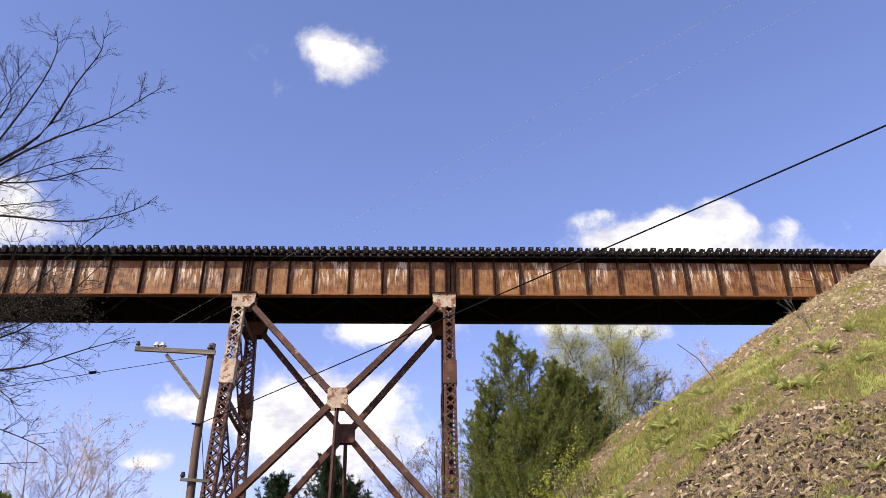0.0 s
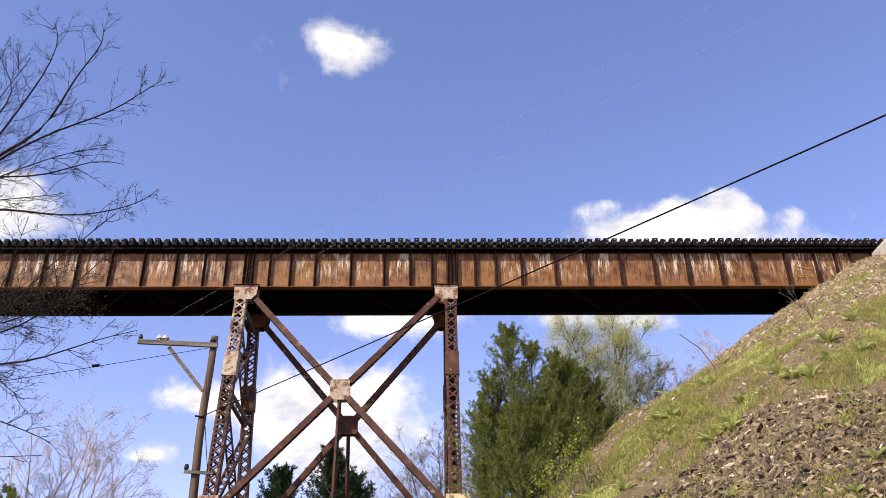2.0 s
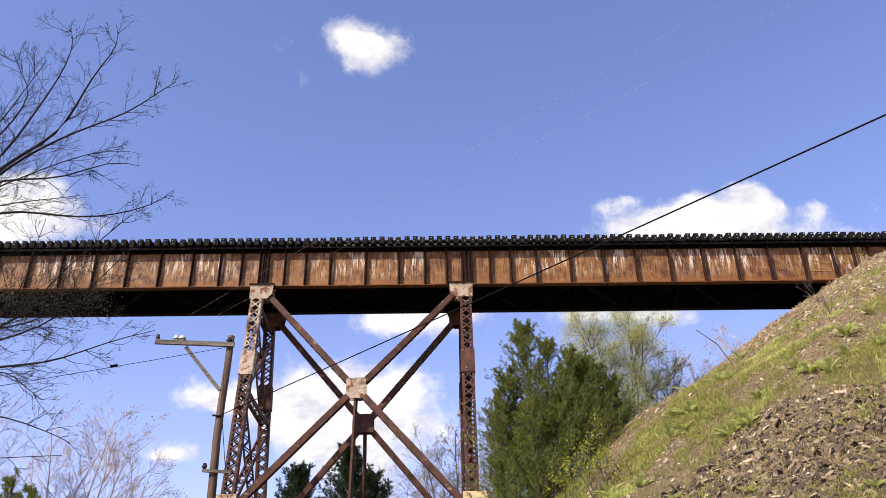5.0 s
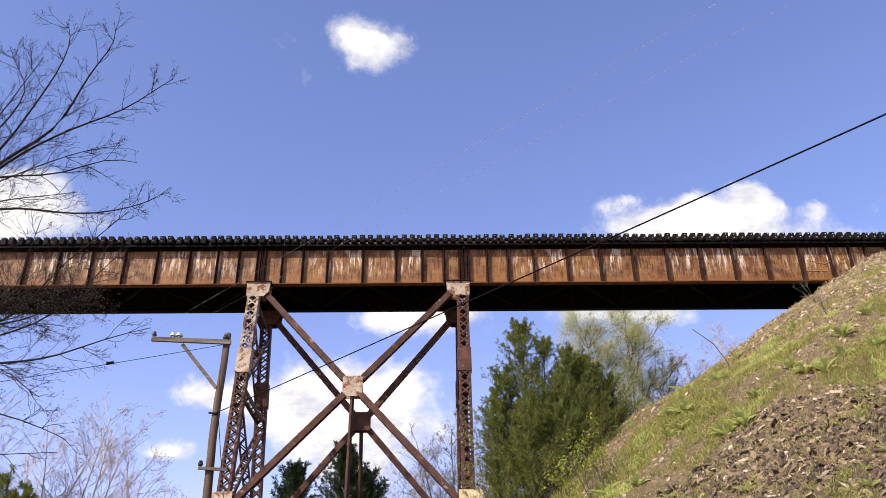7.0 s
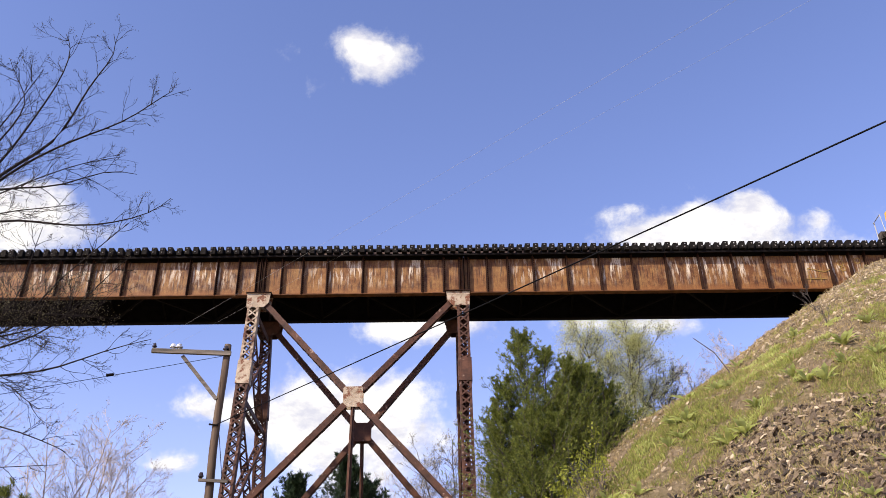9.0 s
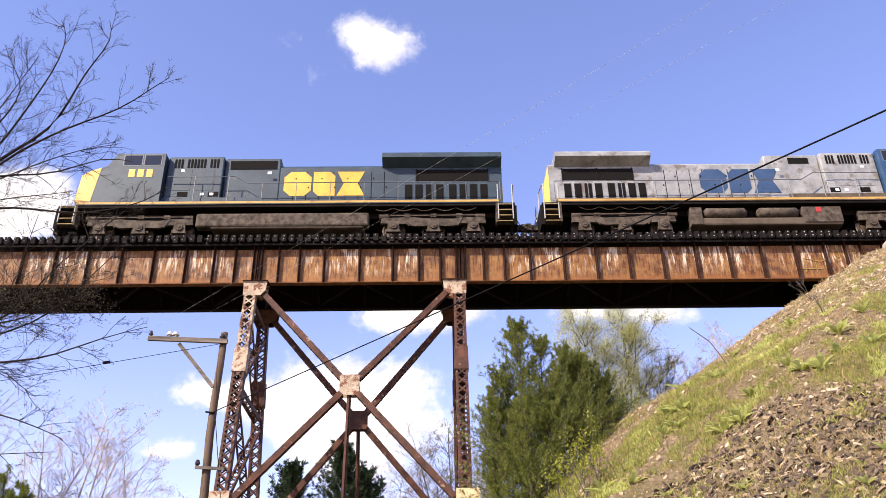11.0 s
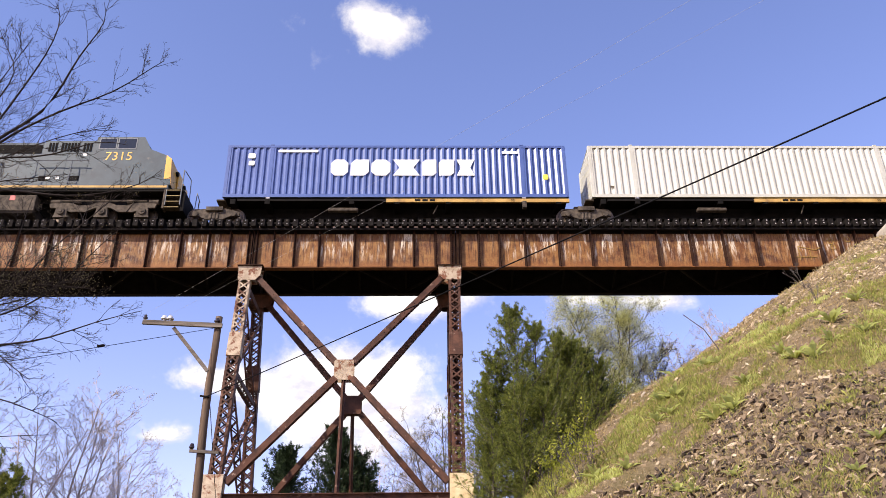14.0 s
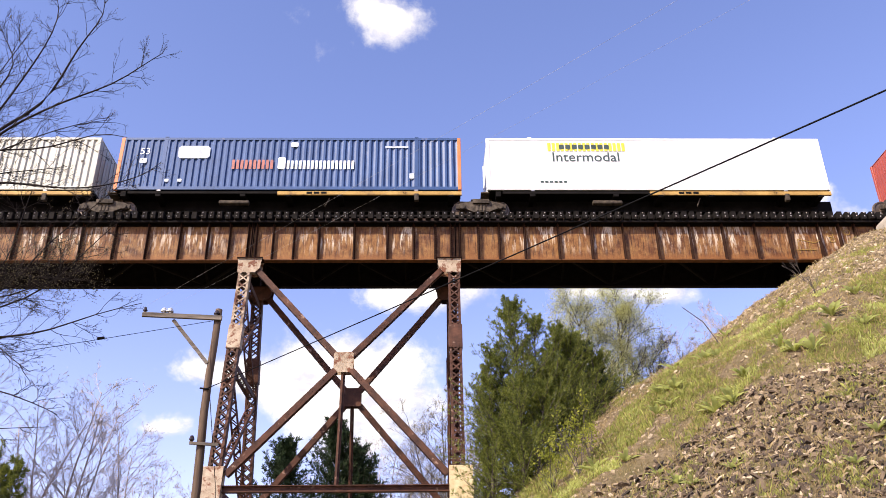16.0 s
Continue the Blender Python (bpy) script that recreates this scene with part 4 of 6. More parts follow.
            part("tank_end_box", bevelled((-3.62, min(s * 0.9, s * 1.36), 0.22), (-3.05, max(s * 0.9, s * 1.36), 1.15), 0.03), UNDER, lo)
        bm = bmesh.new()
        prev = None
        for i in range(40):
            x = -8.8 + i * 0.12
            p = (x, s * 1.36, 1.22 - 0.16 * abs(math.sin(i * 0.39)))
            if prev:
                tube(bm, [prev, p], [0.022, 0.022], 4, False)
            prev = p
        part("brake_hose", bm, UNDER, lo)
    for xc in (-6.55 * k, 6.55 * k):
        truck3(lo, xc, 0 if scheme == "navy" else 1)

    # steps, pilots, couplers
    for e in (-1, 1):
        part("pilot", boxes(((min(e * (hl - 0.28), e * (hl - 0.12)), -1.4, 0.28), (max(e * (hl - 0.28), e * (hl - 0.12)), 1.4, 1.30))), DARK_UNDER, lo)
        bm = bmesh.new()
        quad_box(bm, (min(e * (hl - 0.1), e * (hl + 0.32)), -0.12, 0.70), (max(e * (hl - 0.1), e * (hl + 0.32)), 0.12, 0.98))
        quad_box(bm, (min(e * (hl + 0.2), e * (hl + 0.44)), -0.20, 0.66), (max(e * (hl + 0.2), e * (hl + 0.44)), 0.14, 1.02))
        part("coupler", bm, UNDER, lo)
        bm = bmesh.new()
        for j in range(4):
            pts = [(e * (hl - 0.05), -0.5 + j * 0.34, 1.15 - 0.05 * j), (e * (hl + 0.2), -0.5 + j * 0.34, 0.55), (e * (hl + 0.42), -0.45 + j * 0.3, 0.78)]
            tube(bm, pts, [0.03, 0.03, 0.03], 5)
        part("air_hose", bm, DARK_UNDER, lo)
        for s in (-1, 1):
            st = bmesh.new()
            for j in range(4):
                z = 0.42 + j * 0.30
                quad_box(st, (min(e * (hl - 1.02), e * (hl - 0.32)), min(s * 1.10, s * 1.47), z), (max(e * (hl - 1.02), e * (hl - 0.32)), max(s * 1.10, s * 1.47), z + 0.035))
            ob = part("steps", st, UNDER, lo)
            ed = bmesh.new()
            for j in range(4):
                z = 0.42 + j * 0.30
                quad_box(ed, (min(e * (hl - 1.0), e * (hl - 0.34)), min(s * 1.472, s * 1.482), z - 0.005), (max(e * (hl - 1.0), e * (hl - 0.34)), max(s * 1.472, s * 1.482), z + 0.038))
            part("step_edge", ed, STEP_EDGE, ob, "worn yellowed step edges")
            part("step_side", boxes(((min(e * (hl - 1.10), e * (hl - 1.02)), min(s * 1.05, s * 1.48), 0.38), (max(e * (hl - 1.10), e * (hl - 1.02)), max(s * 1.05, s * 1.48), 1.45))), UNDER, ob)
            bm = bmesh.new()
            for xx in (hl - 0.98, hl - 0.30):
                tube(bm, [(e * xx, s * 1.46, 0.55), (e * xx, s * 1.46, 2.45)], [0.028, 0.028], 6)
            tube(bm, [(e * (hl - 0.25), s * 1.46, 2.4), (e * (hl - 0.18), s * 0.6, 2.42), (e * (hl - 0.18), s * 0.5, 1.4)], [0.022] * 3, 5)
            part("grab_rail", bm, GRAB_PAINT if scheme != "navy" else HANDRAIL, lo)
    # walkway handrails
    for s in (-1, 1):
        bm = bmesh.new()
        pts = [(-9.6 * k, s * 1.44, 2.62), (1.9 * k, s * 1.44, 2.62), (2.5 * k, s * 1.40, 3.02), (5.6 * k, s * 1.40, 3.02)]
        tube(bm, pts, [0.022] * 4, 6)
        x = -9.6 * k
        while x < 5.7 * k:
            tube(bm, [(x, s * 1.44, 1.60), (x, s * 1.44, 2.62 if x < 2 * k else 3.02)], [0.02, 0.02], 5)
            x += 1.6
        part("handrail", bm, HANDRAIL, lo)

    # emblem slabs and road number
    for s in (-1, 1):
        x0 = -3.30 if scheme != "lead" else -3.50
        if scheme == "grey":
            x0 = -2.75
        emblem(lo, x0, 2.04 if scheme == "navy" else 2.18, 3.85, 1.36, s * (hwid + 0.022), mark)
        num = {"navy": "7315", "grey": "70", "lead": ""}[scheme]
        if num:
            put_text(num, 0.66, LEMON if scheme == "grey" else YELLOW, cab, 6.95 * k, s * 1.508, 2.98, "road_number")
        else:
            for i in range(3):
                part("number_bar", boxes(((6.5 + i * 0.42, min(s * 1.50, s * 1.512), 2.95), (6.8 + i * 0.42, max(s * 1.50, s * 1.512), 3.4))), YELLOW, cab)
        for xx, zz in ((3.6, 2.12), (4.05, 2.12), (0.95, 3.3), (5.1, 3.45)):
            part("white_placard", boxes(((xx, min(s * 1.17, s * 1.18), zz), (xx + 0.18, max(s * 1.17, s * 1.18), zz + 0.14))), WHITE_PAINT, lo)
    return lo


def make_glass_dark():
    m, nt, b = nodes_of("tinted_cab_glass")
    b.inputs["Base Color"].default_value = (0.012, 0.016, 0.02, 1)
    b.inputs["Roughness"].default_value = 0.06
    b.inputs["IOR"].default_value = 1.5
    nt.links.new(ramp(nt, noise_node(nt, 5, 3), bw((0.3, 0.04), (0.7, 0.12))), b.inputs["Roughness"])
    return m


GLASS_DARK = make_glass_dark()
moving(make_locomotive("lead"), -36.20, True)
moving(make_locomotive("grey"), -13.80)
moving(make_locomotive("navy"), 8.10)

BOX_L, BOX_H, BOX_W = 16.15, 2.90, 1.30


def corrugated(bm, x0, x1, s, depth=0.062, pitch=0.31, z0=0.16, z1=BOX_H - 0.12):
    """A folded steel side between two posts."""
    n = max(1, round((x1 - x0) / pitch))
    p = (x1 - x0) / n
    prof = []
    for i in range(n):
        a = x0 + i * p
        prof += [(a, 0), (a + p * 0.30, 0), (a + p * 0.44, depth), (a + p * 0.68, depth)]
    prof.append((x1, 0))
    y = BOX_W - 0.012
    vo = [[bm.verts.new((x, s * (y - d), z)) for x, d in prof] for z in (z0, z1)]
    vi = [[bm.verts.new((x, s * (y - d - 0.01), z)) for x, d in prof] for z in (z0, z1)]
    for i in range(len(prof) - 1):
        bm.faces.new((vo[0][i], vo[0][i + 1], vo[1][i + 1], vo[1][i]))
        bm.faces.new((vi[0][i], vi[1][i], vi[1][i + 1], vi[0][i + 1]))


def make_container(name_label, paint, post_paint, style, door_paint=None):
    c = thing("shipping_container", pose(0, YB, Z_RAIL + LIFT + 1.07), name_label, "container", "containers of the train")
    L, H, W = BOX_L, BOX_H, BOX_W
    for s in (-1, 1):
        if style == "smooth":
            part("side_panel", boxes(((0.05, min(s * (W - 0.012), s * (W - 0.03)), 0.16), (L - 0.05, max(s * (W - 0.012), s * (W - 0.03)), H - 0.1))), paint, c)
            strip = finish(boxes(((-0.02, min(s * (W - 0.013), s * (W - 0.008)), 0.2), (0.02, max(s * (W - 0.013), s * (W - 0.008)), H - 0.12))), "seam_strip", paint)
            for i in range(26):
                part("seam_strip", strip, None, c).location.x = 0.62 + i * 0.612
        else:
            for xa, xb in ((0.14, 2.02), (2.20, 13.95), (14.13, L - 0.14)):
                bm = bmesh.new()
                corrugated(bm, xa, xb, s)
                part("side_panel", bm, paint, c)
        part("bottom_rail", boxes(((0.02, min(s * W, s * (W - 0.08)), 0.0), (L - 0.02, max(s * W, s * (W - 0.08)), 0.165))), paint, c)
        part("top_rail", boxes(((0.02, min(s * W, s * (W - 0.07)), H - 0.125), (L - 0.02, max(s * W, s * (W - 0.07)), H - 0.005))), paint, c)
        for x in (2.02, 13.95):
            w = 0.18
            if style != "smooth":
                part("lifting_post", boxes(((x + 0.002, min(s * (W + 0.001), s * (W - 0.06)), 0.17), (x + w - 0.002, max(s * (W + 0.001), s * (W - 0.06)), H - 0.13))), paint, c)
            part("corner_casting", bevelled((x, min(s * (W + 0.006), s * (W - 0.16)), -0.09), (x + w, max(s * (W + 0.006), s * (W - 0.16)), -0.001), 0.01, 1), BOLT, c)
            part("corner_casting", bevelled((x, min(s * (W + 0.006), s * (W - 0.16)), H - 0.004), (x + w, max(s * (W + 0.006), s * (W - 0.16)), H + 0.06), 0.01, 1), paint, c)
        for x0 in (0.0, L - 0.16):
            part("corner_post", bevelled((x0 - 0.004, min(s * (W + 0.004), s * (W - 0.16)), 0.0), (x0 + 0.164, max(s * (W + 0.004), s * (W - 0.16)), H), 0.012, 1), post_paint, c)
    part("roof", boxes(((0.03, -W + 0.06, H - 0.03), (L - 0.03, W - 0.06, H - 0.008))), paint, c)
    part("floor", boxes(((0.03, -W + 0.08, 0.02), (L - 0.03, W - 0.08, 0.14))), DARK_UNDER, c)
    part("end_panel", boxes(((0.05, -1.14, 0.05), (0.08, 1.14, H - 0.05))), paint, c)
    rib = finish(boxes(((0.03, 0.0, 0.10), (0.049, 0.15, H - 0.1))), "end_rib", paint)
    for i in range(9):
        part("end_rib", rib, None, c).location.y = -1.08 + i * 2.26 / 9
    bm = boxes(((L - 0.08, -1.14, 0.05), (L - 0.05, -0.01, H - 0.05)), ((L - 0.08, 0.01, 0.05), (L - 0.05, 1.14, H - 0.05)))
    doors = part("doors", bm, door_paint or paint, c)
    bm = bmesh.new()
    for y in (-0.8, -0.35, 0.35, 0.8):
        tube(bm, [(L - 0.03, y, 0.06), (L - 0.03, y, H - 0.06)], [0.02, 0.02], 6)
    part("lock_rod", bm, BOLT, doors)
    return c


def wall_bars(c, rows, paint, y=-BOX_W - 0.003):
    """Plain slabs in place of writing: x, z, width, height."""
    for s in (-1, 1):
        for x, z, w, h in rows:
            bm = bmesh.new()
            r = 0.16 * min(w, h)
            o = [(x + r, z), (x + w - r, z), (x + w, z + r), (x + w, z + h - r), (x + w - r, z + h), (x + r, z + h), (x, z + h - r), (x, z + r)]
            if s > 0:
                o = [(BOX_L - a, b) for a, b in o]
            prism(bm, o, s * abs(y) - 0.004, s * abs(y) + 0.004)
            part("marking_bar", bm, paint, c)


c1 = make_container("royal blue corrugated container with white marking slabs", BOX_BLUE, BOX_BLUE, "folded")
for s in (-1, 1):
    xw = 4.95 if s < 0 else BOX_L - 4.95 - 6.85
    for w, kind in ((0.82, 0), (0.86, 1), (0.90, 0), (1.28, 2), (0.66, 1), (0.72, 1), (0.86, 2)):
        slab(xw, 1.18, w, 0.90, s * (BOX_W + 0.004), kind, WHITE_PAINT, c1, "marking_block")
        xw += w + 0.12
wall_bars(c1, [(2.4, 2.50, 1.9, 0.14), (13.1, 2.42, 0.75, 0.14), (1.0, 2.15, 0.34, 0.28), (1.05, 1.75, 0.28, 0.26)], WHITE_PAINT)
wall_bars(c1, [(15.0, 0.95, 0.24, 0.3)], LEMON)
moving(c1, 20.10)
c2 = make_container("pale grey corrugated container, unmarked and weathered", BOX_GREY, BOX_GREY, "folded", BOX_GREY)
wall_bars(c2, [(0.9, 0.5, 0.16, 0.12), (15.4, 1.5, 0.12, 0.10)], GRIME)
moving(c2, 37.35)
c3 = make_container("navy blue corrugated container with orange corner posts", BOX_NAVY, ORANGE, "folded")
wall_bars(c3, [(5.35 + i * 0.20, 1.12, 0.13, 0.52) for i in range(10)], FADED_ORANGE)
wall_bars(c3, [(7.5, 1.12, 0.36, 0.66)] + [(7.93 + i * 0.19, 1.12, 0.12, 0.48) for i in range(17)], WHITE_PAINT)
wall_bars(c3, [(1.0, 1.45, 0.34, 0.28), (8.05, 2.36, 0.36, 0.28), (12.55, 2.32, 1.1, 0.10), (13.7, 0.6, 0.24, 0.3), (2.3, 0.42, 0.2, 0.16), (2.9, 0.42, 0.2, 0.16)], FADED_WHITE)
wall_bars(c3, [(2.75, 1.72, 1.5, 0.70)], FADED_WHITE)
for s in (-1, 1):
    put_text("53", 0.5, WHITE_PAINT, c3, 1.2 if s < 0 else BOX_L - 1.2, s * (BOX_W + 0.004), 1.95, "size_mark")
moving(c3, 54.48)
c4 = make_container("smooth white container with green lettering under a yellow panel", BOX_WHITE, BOX_WHITE, "smooth")
wall_bars(c4, [(2.95 + i * 0.21, 2.15, 0.15, 0.48) for i in range(18)], LEMON)
wall_bars(c4, [(3.5 + i * 0.31, 2.26, 0.24, 0.26) for i in range(8)], INK, -BOX_W - 0.012)
for s in (-1, 1):
    put_text("Intermodal", 0.74, INK, c4, 4.75 if s < 0 else BOX_L - 4.75, s * (BOX_W + 0.004), 1.58)
wall_bars(c4, [(2.5 + i * 0.22, 0.38, 0.15, 0.1) for i in range(6)], INK)
moving(c4, 71.85)
c5 = make_container("oxide red corrugated container coming onto the bridge", BOX_RED, BOX_RED, "folded")
moving(c5, 91.75)


def make_spine_car():
    """A skeleton wagon: centre sill, yellow outer sills, cross arms, a freight truck at the leading end."""
    c = thing("spine_car", pose(0, YB, Z_RAIL + LIFT), "skeleton container wagon with weathered yellow side sill, black underframe", "railway wagon", "container wagons of the train")
    L = BOX_L
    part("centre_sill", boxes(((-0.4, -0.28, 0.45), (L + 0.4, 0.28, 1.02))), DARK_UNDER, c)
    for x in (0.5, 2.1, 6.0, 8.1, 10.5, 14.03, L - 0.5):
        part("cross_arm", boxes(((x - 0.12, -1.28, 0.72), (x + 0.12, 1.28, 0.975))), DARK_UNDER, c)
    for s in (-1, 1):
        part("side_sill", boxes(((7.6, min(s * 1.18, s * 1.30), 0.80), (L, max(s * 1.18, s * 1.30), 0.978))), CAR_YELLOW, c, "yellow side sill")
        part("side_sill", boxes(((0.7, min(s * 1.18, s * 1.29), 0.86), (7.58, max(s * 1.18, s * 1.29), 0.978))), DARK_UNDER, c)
        for i in range(3):
            part("sill_marking", boxes(((8.95 + i * 0.34, min(s * 1.30, s * 1.306), 0.84), (9.2 + i * 0.34, max(s * 1.30, s * 1.306), 0.95))), DARK_UNDER, c)
        put_text("53", 0.17, DARK_UNDER, c, 13.5, s * 1.303, 0.83, "size_mark")
        bm = bmesh.new()
        tube(bm, [(10.0, s * 1.05, 0.75), (9.8, s * 1.05, 0.30)], [0.03, 0.03], 6)
        part("brake_rod", bm, UNDER, c)
        part("lifting_bracket", bevelled((13.95, min(s * 1.1, s * 1.32), 0.50), (14.15, max(s * 1.1, s * 1.32), 0.86), 0.015, 1), UNDER, c)
        part("brake_cylinder", bevelled((4.9, min(s * 0.9, s * 1.15), 0.42), (6.3, max(s * 0.9, s * 1.15), 0.60), 0.05), UNDER, c)
        # freight truck side frame with its bow shape
        y = s * 1.02
        bm = bmesh.new()
        xc = -0.32
        prism(bm, [(xc + a, b) for a, b in ((-1.15, 0.36), (-0.75, 0.36), (-0.35, 0.18), (0.35, 0.18), (0.75, 0.36), (1.15, 0.36), (1.15, 0.58), (0.55, 0.74), (-0.55, 0.74), (-1.15, 0.58))], y - 0.06, y + 0.06)
        tf = part("truck_frame", bm, UNDER, c)
        tf.location.z = -LIFT
        for ax in (-0.88, 0.88):
            bm = bmesh.new()
            tube(bm, [(xc + ax, y + s * 0.04, 0.44), (xc + ax, y + s * 0.15, 0.44)], [0.15, 0.13], 12)
            part("bearing_cap", bm, UNDER, tf)
            w = part("wheel", WHEEL, None, c)
            w.matrix_basis = pose(xc + ax, s * 0.75, 0.46 - LIFT, 0, 0, 0 if s < 0 else 180) @ Matrix.Scale(0.86, 4)
        bm = bmesh.new()
        for ax in (-0.16, 0.0, 0.16):
            tube(bm, [(xc + ax, y + s * 0.02, 0.24), (xc + ax, y + s * 0.02, 0.52)], [0.08, 0.08], 8)
        part("truck_springs", bm, UNDER, tf)
    part("truck_bolster", boxes(((-0.7, -1.2, 0.42), (0.06, 1.2, 0.62))), UNDER, c)
    bm = bmesh.new()
    quad_box(bm, (-0.75, -0.45, 0.80), (0.25, 0.45, 1.04))
    quad_box(bm, (-0.3, -1.1, 1.0), (0.1, 1.1, 1.06))
    part("connector_plate", bm, UNDER, c)
    return c


for x in (20.10, 37.35, 54.48, 71.85, 91.75):
    moving(make_spine_car(), x)


# ---- pole, wires ----
def make_pole():
    px, py = -7.0, 27.0
    p = thing("utility_pole", pose(px, py, 0), "weathered wooden utility pole with a one-sided crossarm", "utility pole")
    bm = bmesh.new()
    zs = [-1.0 + 14.3 * k / 12 for k in range(13)]
    tube(bm, [(0.035 * math.sin(z * 1.1) - 0.12 * (1 - z / 13.3), 0.03 * math.cos(z * 0.8), z) for z in zs], [0.175 - 0.0045 * z for z in zs], 12)
    part("shaft", bm, POLE_WOOD, p, smooth=True)
    bm = bmesh.new()
    bar(bm, (-2.45, -0.18, 13.06), (0.20, -0.18, 12.92), 0.10, 0.15)
    arm = part("crossarm", bm, ARM_WOOD, p, "grey weathered wooden crossarm")
    bm = bmesh.new()
    bar(bm, (-1.42, -0.12, 12.88), (-0.12, -0.12, 11.35), 0.06, 0.12, (1, 0, 0))
    part("brace", bm, ARM_WOOD, p)

    def insulator(x, z, mat, r):
        bm = bmesh.new()
        zz = [0, 0.05, 0.06, 0.10, 0.11, 0.17, 0.20]
        rr = [0.03, 0.04, 1.0 * r, 1.0 * r, 0.6 * r, 0.7 * r, 0.3 * r]
        tube(bm, [(x, -0.18, z + a) for a in zz], rr, 12)
        part("insulator", bm, mat, arm, smooth=False)
    insulator(-2.38, 13.13, BROWN_GLAZE, 0.075)
    insulator(-1.75, 13.10, WHITE_GLAZE, 0.11)
    insulator(-1.55, 13.09, WHITE_GLAZE, 0.12)
    insulator(0.02, 13.0, BROWN_GLAZE, 0.10)
    bm = bmesh.new()
    bar(bm, (-0.36, -0.17, 8.72), (0.55, -0.17, 8.66), 0.07, 0.09)
    part("lower_bracket", bm, ARM_WOOD, p)
    bm = bmesh.new()
    tube(bm, [(-0.30, -0.17, 8.76), (-0.30, -0.17, 8.82), (-0.30, -0.17, 8.86), (-0.30, -0.17, 8.95)], [0.03, 0.08, 0.08, 0.05], 10)
    part("lower_insulator", bm, BROWN_GLAZE, p)
    bm = bmesh.new()
    tube(bm, [(0.05, -0.16, 10.46), (-0.25, -0.16, 10.50)], [0.03, 0.03], 6)
    tube(bm, [(0.1, -0.14, 10.2), (0.55, -0.05, 7.5), (0.95, 0.0, 4.0)], [0.012, 0.012, 0.012], 5)
    part("guy_hardware", bm, BLACK_AND_SHADED_IRON, p)


make_pole()


def make_wire(name, a, b, r, sag, material, label, far=1.0):
    """A hanging line from a towards b, carried on past b by far."""
    a, b = Vector(a), Vector(b)
    bm = bmesh.new()
    n = 40
    pts = []
    for k in range(n + 1):
        t = k / n * far
        p = a.lerp(b, t)
        p.z -= sag * 4 * (t / far) * (1 - t / far)
        pts.append(p)
    tube(bm, pts, [r] * len(pts), 6)
    return tagged(new(name, finish(bm, name, material, True)), label, "cable")


make_wire("overhead_cable", (-7.08, 26.84, 10.46), (6.6, 9.7, 9.30), 0.0155, 0.10, CABLE, "thick black overhead cable strung from the pole", 1.9)
make_wire("overhead_wire", (-9.39, 26.82, 13.36), (5.9, 11.9, 13.85), 0.0025, 0.05, WIRE, "thin pale overhead wire tied to the crossarm", 1.9)
make_wire("overhead_wire", (-8.60, 26.82, 13.32), (7.2, 11.9, 13.75), 0.0020, 0.05, WIRE, "thin pale overhead wire tied to the crossarm", 1.9)
make_wire("service_wire", (-7.1, 26.9, 12.86), (-11.4, 22.5, 10.1), 0.010, 0.04, CABLE, "thin dark service wire sloping down from the pole", 2.2)
bmc = bmesh.new()
tube(bmc, [(-9.60, 24.32, 11.24), (-9.74, 24.19, 11.16)], [0.045, 0.045], 8)
tagged(new("wire_clamp", finish(bmc, "wire_clamp", BLACK_AND_SHADED_IRON)), "small black splice clamp on the service wire", "clamp")


# ---- trees ----
class Growth:
    """Collects the tubes of a tree and the places of its twig ends."""

    def __init__(self, seed):
        self.rnd = random.Random(seed)
        self.bm = bmesh.new()
        self.ends = []

    def way(self):
        r = self.rnd
        return Vector((r.gauss(0, 1), r.gauss(0, 1), r.gauss(0, 1))).normalized()

    def limb(self, pts, r0, r1, wander=0.0):
        n = len(pts)
        out = [Vector(p) for p in pts]
        radii = [r0 + (r1 - r0) * k / (n - 1) for k in range(n)]
        tube(self.bm, out, radii, 7 if r0 > 0.06 else 5 if r0 > 0.02 else 3, False)
        return out, radii

    def bent(self, p, d, length, wander, lift, n=5):
        pts = [p.copy()]
        d = d.normalized()
        for _ in range(n):
            d = (d + self.way() * wander + Vector((0, 0, lift))).normalized()
            pts.append(pts[-1] + d * (length / n))
        return pts

    def branch(self, p, d, length, r, depth, wander=0.16, lift=0.03, kids=(4, 6), spread=0.8, shrink=0.55, thin=0.004):
        pts = self.bent(p, d, length, wander, lift)
        self.limb(pts, r, max(thin, r * 0.35))
        if depth == 0:
            self.ends += [(pts[-1], (pts[-1] - pts[-2]).normalized()), (pts[3], (pts[3] - pts[2]).normalized())]
            return
        for _ in range(self.rnd.randint(*kids)):
            t = self.rnd.uniform(0.25, 1.0)
            i = min(len(pts) - 2, int(t * (len(pts) - 1)))
            q = pts[i].lerp(pts[i + 1], t * (len(pts) - 1) - i)
            dd = (pts[i + 1] - pts[i]).normalized()
            side = self.way()
            side = (side - dd * side.dot(dd)).normalized()
            self.branch(q, dd + side * self.rnd.uniform(0.6, 1.2) * spread, length * shrink * self.rnd.uniform(0.6, 1.1) * (1.15 - 0.4 * t), max(thin, r * (0.62 - 0.2 * t)), depth - 1, wander, lift, kids, spread, shrink, thin)


